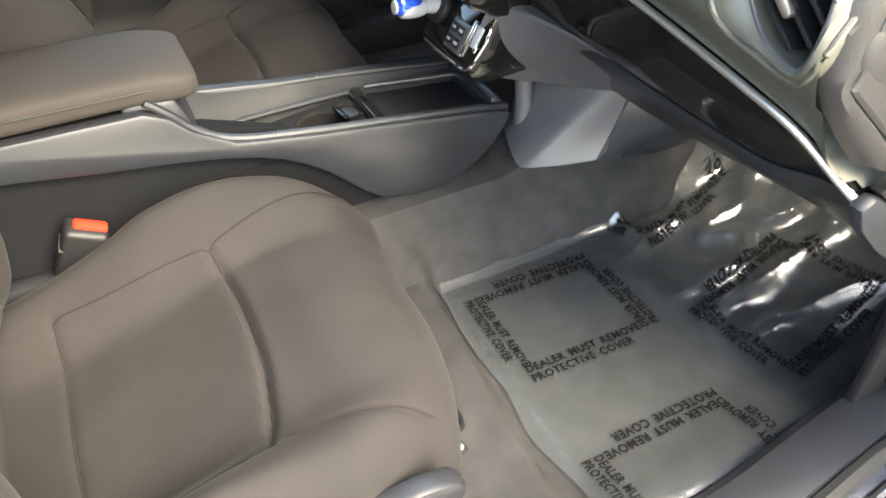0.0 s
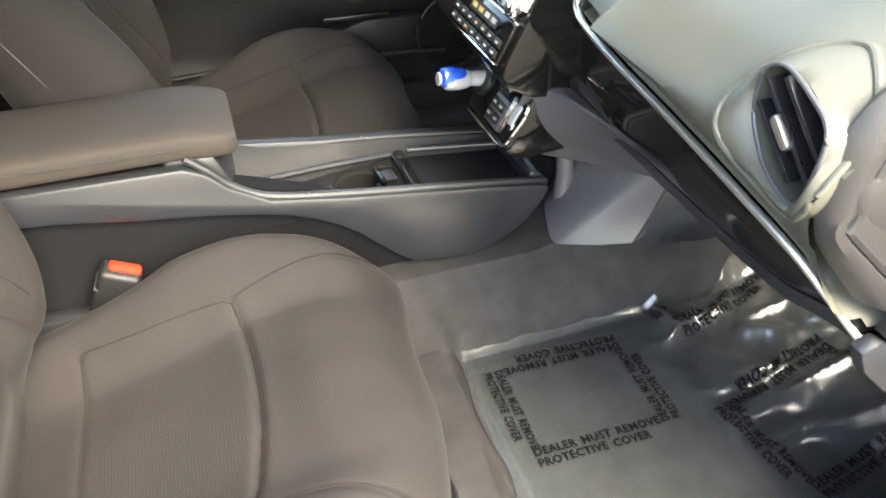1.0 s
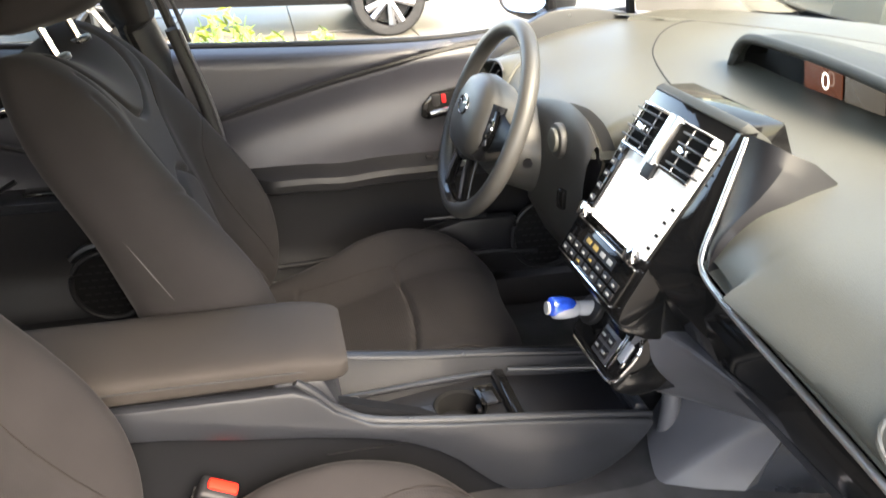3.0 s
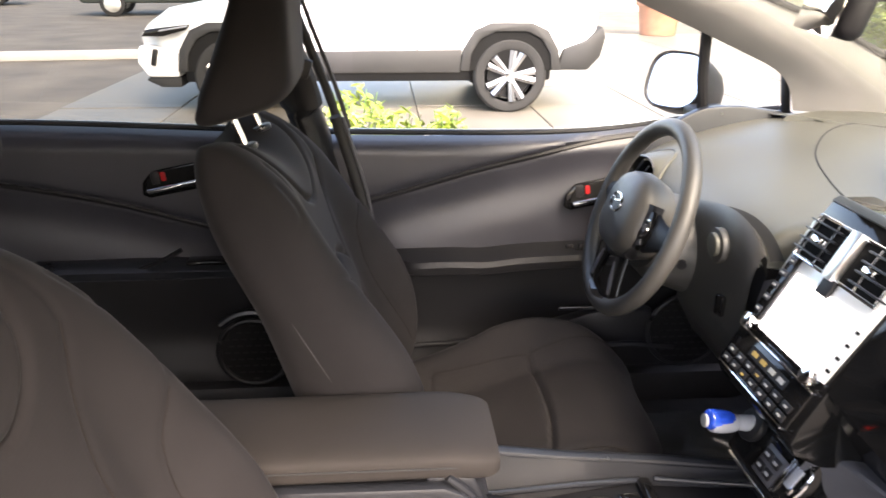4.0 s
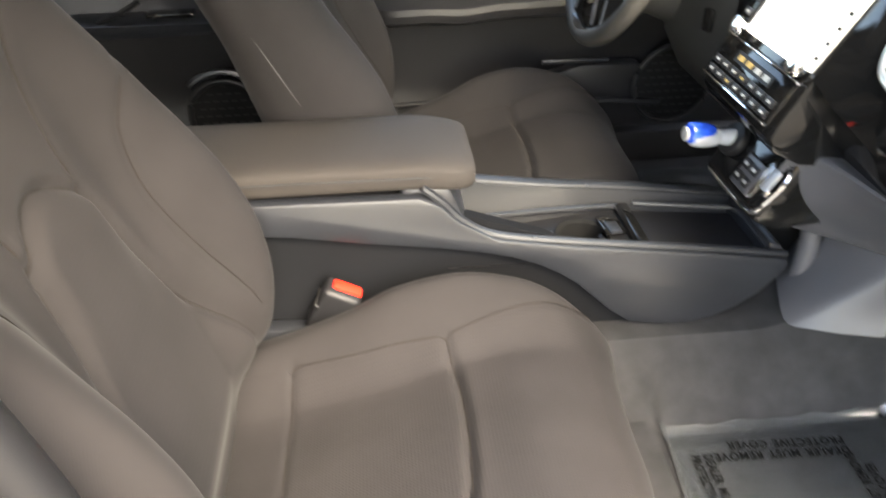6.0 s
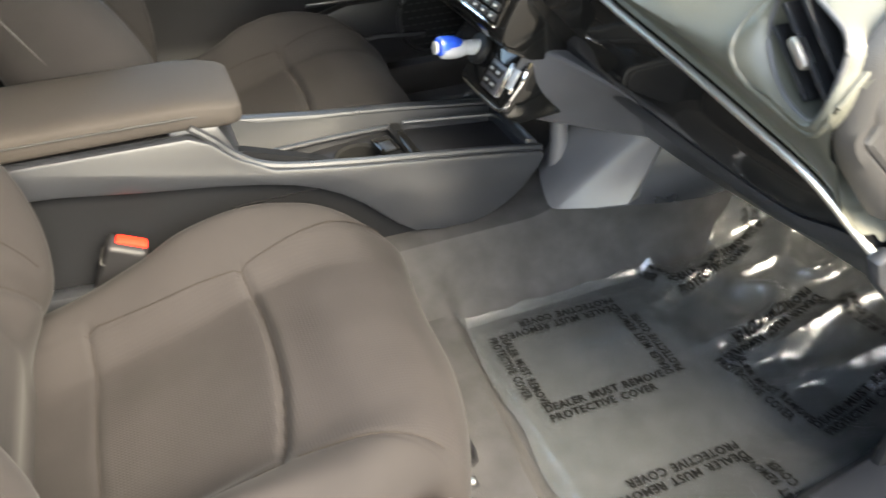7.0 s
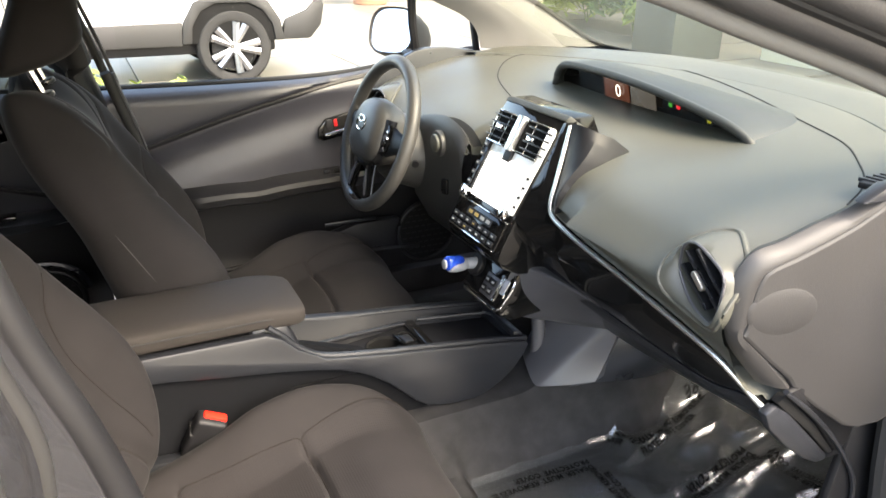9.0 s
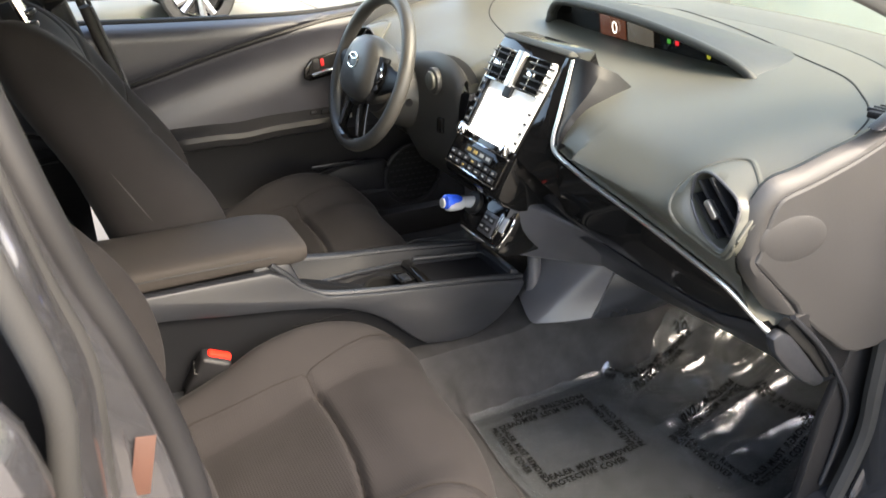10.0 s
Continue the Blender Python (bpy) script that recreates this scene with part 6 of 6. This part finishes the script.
tagged(part("ground", ground_sheet(), asphalt), "pale worn concrete ground", "ground", kind="structure")
bed = part("planting_bed", prism([(-1.6, 3.5), (1.2, 3.5), (1.2, 4.3), (-1.6, 4.3)], -0.02, 0.08, 0.02, axis="z"), soil)
tagged(bed, "low soil bed beside the parking bay", "planting bed", kind="structure")


def paver_mesh():
    bm = block((1.19, 1.19, 0.06), (0, 0, 0), (0, 0, 0), 0.008)
    me = bpy.data.meshes.new("paver")
    bm.to_mesh(me)
    bm.free()
    me.materials.append(slab)
    return me


pv = thing("pavement", "large pale concrete paving slabs with dark joints", "pavement", (0, 8, 0), kind="structure")
pm = paver_mesh()
for i in range(-2, 9):
    for j in range(9):
        o = new("paver", pm)
        o.parent = pv
        o.matrix_parent_inverse = pv.matrix_world.inverted()
        o.location = (-0.35 + 1.2 * i, 5.0 + 1.2 * j, -0.022 + 0.003 * ((i * 7 + j * 5) % 3))


def leaves(bm, base, count, spread, height, size, rng):
    for _ in range(count):
        a, q = rng.uniform(0, 6.28), rng.random() ** 0.5
        c = Vector(base) + Vector((spread * q * math.cos(a), spread * q * math.sin(a), height * rng.uniform(0.25, 1.0) * (1 - 0.4 * q)))
        s = size * rng.uniform(0.6, 1.3)
        m = Matrix.Translation(c) @ Euler((rng.uniform(-0.9, 0.9), rng.uniform(-0.9, 0.9), rng.uniform(0, 6.28))).to_matrix().to_4x4()
        v = [bm.verts.new(m @ Vector(p)) for p in ((0, -s, 0), (s * 0.28, -s * 0.3, s * 0.08), (s * 0.22, s * 0.5, s * 0.06), (0, s, -s * 0.1), (-s * 0.22, s * 0.5, s * 0.06), (-s * 0.28, -s * 0.3, s * 0.08))]
        bm.faces.new((v[0], v[1], v[2], v[3]))
        bm.faces.new((v[0], v[3], v[4], v[5]))


def plant(name, label, at, spread, height, count, size, mat, seed):
    rng = random.Random(seed)
    p = thing(name, label, "plant", at, "plants")
    for k in range(6):
        a = k * 1.05
        part("stem", tube([at, (at[0] + 0.3 * spread * math.cos(a), at[1] + 0.3 * spread * math.sin(a), at[2] + height * 0.5), (at[0] + 0.55 * spread * math.cos(a), at[1] + 0.55 * spread * math.sin(a), at[2] + height * 0.85)], [0.008, 0.006, 0.003], 5), leaf, p)
    bm = bmesh.new()
    leaves(bm, at, count, spread, height, size, rng)
    part("foliage", bm, mat, p, smooth=False)


plant("shrub", "bright yellow-green shrub in the bed", (-0.27, 3.9, 0.08), 0.26, 0.64, 420, 0.05, leaf_pale, 3)
plant("shrub", "bright yellow-green shrub in the bed", (0.02, 3.85, 0.08), 0.24, 0.48, 300, 0.05, leaf_pale, 4)
plant("shrub", "small green shrub in the bed", (0.32, 3.9, 0.08), 0.15, 0.50, 130, 0.06, leaf_pale, 5)


def wheel(parent, x, y, z, r, side):
    """Tyre, alloy rim with ten spokes, brake disc."""
    prof = [(0.70, -0.10), (0.78, -0.112), (0.93, -0.108), (0.99, -0.085), (1.0, 0.0), (0.99, 0.085), (0.93, 0.108), (0.78, 0.112), (0.70, 0.10)]
    N = 48
    w = part("tyre", sheet([[(x + r * q * math.cos(2 * math.pi * k / N), y + d * 1.0, z + r * q * math.sin(2 * math.pi * k / N)) for q, d in prof] for k in range(N)], close_u=True), rubber, parent, "black tyre")
    prof = [(0.71, -0.105), (0.68, -0.100), (0.655, -0.07), (0.64, 0.05)]
    part("rim", sheet([[(x + r * q * math.cos(2 * math.pi * k / N), y - side * d, z + r * q * math.sin(2 * math.pi * k / N)) for q, d in [(a, -b * 1.0) for a, b in prof]] for k in range(N)], close_u=True), alloy, w, "polished alloy rim")
    part("brake", disc(r * 0.60, 0.03, (x, y + side * 0.02, z), (90, 0, 0), 30), dark, w)
    for k in range(10):
        a = 2 * math.pi * (k // 2) / 5 + (0.20 if k % 2 else -0.20)
        c, s = math.cos(a), math.sin(a)
        b0 = 2 * math.pi * (k // 2) / 5
        p0 = (x + r * 0.14 * math.cos(b0 + (a - b0) * 0.5), y + side * 0.075, z + r * 0.14 * math.sin(b0 + (a - b0) * 0.5))
        p1 = (x + r * 0.45 * c, y + side * 0.088, z + r * 0.45 * s)
        p2 = (x + r * 0.68 * c, y + side * 0.090, z + r * 0.68 * s)
        part("spoke", tube([p0, p1, p2], [0.046, 0.050, 0.058], 6, flat=0.7), alloy, w)
    part("hub_cap", disc(r * 0.16, 0.03, (x, y + side * 0.085, z), (90, 0, 0), 20, 0.006), chrome, w)


def suv():
    """A white sport utility vehicle, its tail towards +x, its near side at y0."""
    xr, xf, y0, zr = 1.165, -1.525, 6.42, 0.365
    s = thing("suv", "white sport utility vehicle with grey wheel arch cladding", "car", (-0.2, 7.2, 0))
    # section rings across the width, from tail to nose
    side_low, side_top = 0.50, 1.05
    st = [(2.02, 0.74, 1.02, 1.10), (1.98, 0.62, 1.05, 1.35), (1.85, 0.52, 1.08, 1.60), (1.55, 0.50, 1.10, 1.68), (0.6, 0.50, 1.06, 1.71), (-0.3, 0.50, 1.03, 1.70), (-0.9, 0.50, 1.01, 1.52),
          (-1.35, 0.50, 1.00, 1.16), (-1.75, 0.50, 0.97, 1.06), (-2.15, 0.52, 0.92, 0.98), (-2.35, 0.55, 0.82, 0.86), (-2.42, 0.60, 0.74, 0.76)]
    rings = []
    for x, zl, zb, zt in st:
        tuck = 0.05 * step(1.6, 2.02, x) + 0.30 * step(-1.9, -2.42, x)
        cab = 0.20 if zt > 1.3 else 0.10
        pts = [(y0 + 0.06 + tuck, zl), (y0 + 0.01 + tuck, zl + 0.12), (y0 + tuck, (zl + zb) / 2 + 0.04), (y0 + 0.03 + tuck, zb), (y0 + 0.05 + cab * 0.5 + tuck, (zb + zt) / 2), (y0 + cab + tuck, zt - 0.03), (y0 + cab + 0.16 + tuck, zt)]
        ring = [(x, y, z) for y, z in pts] + [(x, 2 * 7.34 - y, z) for y, z in reversed(pts)]
        rings.append(ring)
    part("body", loft(rings), white_paint, s, "glossy white bodywork")
    for x in (xr, xf):
        arch = [(x + 0.50, 0.42), (x + 0.47, 0.62), (x + 0.36, 0.80), (x + 0.20, 0.87), (x - 0.20, 0.87), (x - 0.36, 0.80), (x - 0.47, 0.62), (x - 0.50, 0.42)]
        inner = [(x - 0.41, 0.42), (x - 0.39, 0.58), (x - 0.30, 0.72), (x - 0.16, 0.79), (x + 0.16, 0.79), (x + 0.30, 0.72), (x + 0.39, 0.58), (x + 0.41, 0.42)]
        bm = prism(arch + inner, y0 - 0.022, y0 + 0.05, 0.006)
        part("arch_cladding", bm, cladding, s, "grey plastic wheel arch cladding")
        part("arch_well", prism(list(reversed(inner)), y0 - 0.004, y0 + 0.30, 0), void, s)
        wheel(s, x, y0 + 0.095, zr, zr, -1)
        wheel(s, x, 2 * 7.34 - y0 - 0.095, zr, zr, 1)
    part("side_cladding", prism([(xr - 0.50, 0.40), (xr - 0.48, 0.62), (xf + 0.48, 0.60), (xf + 0.50, 0.40)], y0 - 0.018, y0 + 0.08, 0.012), cladding, s, "grey lower door cladding")
    part("underside", block((3.6, 1.6, 0.16), (-0.2, 7.34, 0.38), (0, 0, 0), 0.03), dark, s)
    part("rear_bumper", prism([(xr + 0.48, 0.42), (xr + 0.52, 0.62), (xr + 0.75, 0.70), (xr + 0.90, 0.84), (xr + 0.94, 0.74), (xr + 0.90, 0.55), (xr + 0.78, 0.42)], y0 + 0.0, y0 + 1.84, 0.02), cladding, s, "dark grey rear bumper")
    part("front_bumper", prism([(xf - 0.50, 0.36), (xf - 0.50, 0.60), (xf - 0.86, 0.66), (xf - 0.89, 0.50), (xf - 0.80, 0.36)], y0 + 0.04, y0 + 1.80, 0.03), white_paint, s)
    part("front_lip", prism([(xf - 0.50, 0.26), (xf - 0.50, 0.365), (xf - 0.80, 0.365), (xf - 0.84, 0.33), (xf - 0.70, 0.26)], y0 + 0.08, y0 + 1.76, 0.02), cladding, s)
    part("headlight", prism([(xf - 0.36, 0.85), (xf - 0.78, 0.80), (xf - 0.82, 0.74), (xf - 0.62, 0.74), (xf - 0.40, 0.80)], y0 + 0.03, y0 + 0.30, 0.012), piano, s, "dark swept headlight")
    part("headlight_strip", tube([(xf - 0.38, y0 + 0.025, 0.835), (xf - 0.60, y0 + 0.03, 0.80), (xf - 0.78, y0 + 0.06, 0.765)], 0.010, 6), pale, s)
    part("fog_light", block((0.05, 0.04, 0.16), (xf - 0.72, y0 + 0.035, 0.55), (0, 15, 0), 0.012), dark, s)
    part("door_line", tube([(0.25, y0 - 0.003, 0.62), (0.27, y0 - 0.003, 0.85), (0.25, y0 + 0.02, 1.05)], 0.005, 6), dark, s)
    part("door_line", tube([(-0.75, y0 - 0.003, 0.62), (-0.78, y0 - 0.003, 0.85), (-0.75, y0 + 0.02, 1.03)], 0.005, 6), dark, s)
    for x in (0.13, -0.90 + 0.25):
        part("door_handle", tube([(x, y0 - 0.01, 0.90), (x + 0.03, y0 - 0.03, 0.90), (x + 0.17, y0 - 0.03, 0.905), (x + 0.20, y0 - 0.01, 0.905)], 0.014, 8), white_paint, s)
    part("side_glass", prism([(1.45, 1.12), (1.2, 1.52), (-0.3, 1.58), (-1.05, 1.10)], y0 + 0.075, y0 + 0.10, 0), piano, s)


suv()


def far_car(x, y, turn, mat, label):
    c = thing("parked_car", label, "car", (0, 0, 0), "far parked cars")
    prof = [(-2.2, 0.35), (-2.25, 0.65), (-2.0, 0.85), (-1.1, 0.95), (-0.5, 1.38), (0.9, 1.42), (1.6, 1.05), (2.2, 0.95), (2.25, 0.45), (2.1, 0.35)]
    part("body", prism(prof, -0.88, 0.88, 0.10), mat, c)
    part("side_windows", prism([(-0.95, 0.97), (-0.42, 1.30), (0.85, 1.33), (1.35, 1.02)], -0.89, 0.89, 0.02), piano, c)
    for wx in (-1.35, 1.35):
        for wy in (-0.80, 0.80):
            w = part("tyre", disc(0.33, 0.2, (wx, wy, 0.33), (90, 0, 0), 24, 0.03), rubber, c)
            part("rim", disc(0.22, 0.22, (wx, wy, 0.33), (90, 0, 0), 20, 0.01), satin, w)
    part("lamp", block((0.15, 1.5, 0.12), (-2.18, 0, 0.70), (0, 0, 0), 0.02), pale, c)
    bpy.context.view_layer.update()
    c.matrix_world = pose(x, y, -0.02, 0, 0, turn)


far_car(-14.5, 26.5, 20, white_paint, "distant parked white saloon car")
far_car(-17.8, 27.5, 20, white_paint, "distant parked white saloon car")
far_car(-6.2, 22.0, 8, dark_wall, "distant parked dark saloon car")
kb = part("kerb", block((5.5, 0.16, 0.14), (-6.2, 10.9, 0.05), (0, 0, 8), 0.02), concrete)
tagged(kb, "pale concrete kerb along the drive", "kerb", kind="structure")

pot = thing("plant_pot", "large terracotta plant pot on the paving", "plant pot", (5.8, 15.0, 0))
prof = [(0.34, 0.0), (0.37, 0.02), (0.44, 0.55), (0.46, 0.60), (0.50, 0.61), (0.50, 0.72), (0.46, 0.73), (0.43, 0.60)]
part("pot_shell", sheet([[(5.8 + r * math.cos(2 * math.pi * k / 36), 15.0 + r * math.sin(2 * math.pi * k / 36), z) for r, z in prof] for k in range(36)], close_u=True), terracotta, pot)
bm = bmesh.new()
leaves(bm, (5.8, 15.0, 0.65), 300, 0.55, 1.0, 0.12, random.Random(8))
part("foliage", bm, leaf, pot, smooth=False)

# building with columns ahead of the car, and a hedge in front
bl = thing("building", "white rendered building with columns and dark openings", "building", (10.5, 6, 0))
part("wall", block((0.4, 30, 6.5), (13.0, 8, 3.2), (0, 0, 0), 0.02), render_wall, bl)
for k in range(6):
    part("column", block((0.5, 0.5, 5.0), (9.2, -3.0 + 4.2 * k, 2.5), (0, 0, 0), 0.03), render_wall, bl)
    w = part("window", block((0.10, 2.2, 2.6), (12.78, -1.0 + 4.2 * k, 2.0), (0, 0, 0), 0.02), piano, bl)
    part("window_frame", block((0.06, 0.08, 2.6), (12.72, -1.0 + 4.2 * k, 2.0), (0, 0, 0), 0.01), satin, w)
part("low_wall", block((0.3, 9.6, 1.7), (7.6, 0.7, 0.83), (0, 0, 0), 0.02), render_wall, bl, "cream low wall")
part("wall_coping", block((0.4, 9.7, 0.08), (7.6, 0.7, 1.72), (0, 0, 0), 0.015), concrete, bl)
part("wall", block((34, 0.4, 6.5), (18, 24.0, 3.2), (0, 0, 0), 0.02), render_wall, bl)
cb = part("utility_cabinet", block((0.8, 0.75, 1.1), (6.6, 6.1, 0.55), (0, 0, 0), 0.02), dark_wall)
tagged(cb, "dark green utility cabinet beside the planting", "cabinet")
for k, (x, y, h, sp) in enumerate(((7.6, 7.3, 1.5, 0.7), (7.9, 8.5, 1.7, 0.8), (8.0, 9.9, 1.4, 0.8), (8.2, 11.2, 1.6, 0.9))):
    plant("bush", "leafy green bush ahead of the car", (x, y, 0.0), sp, h, 700, 0.13, leaf if k % 2 else leaf_pale, 20 + k)
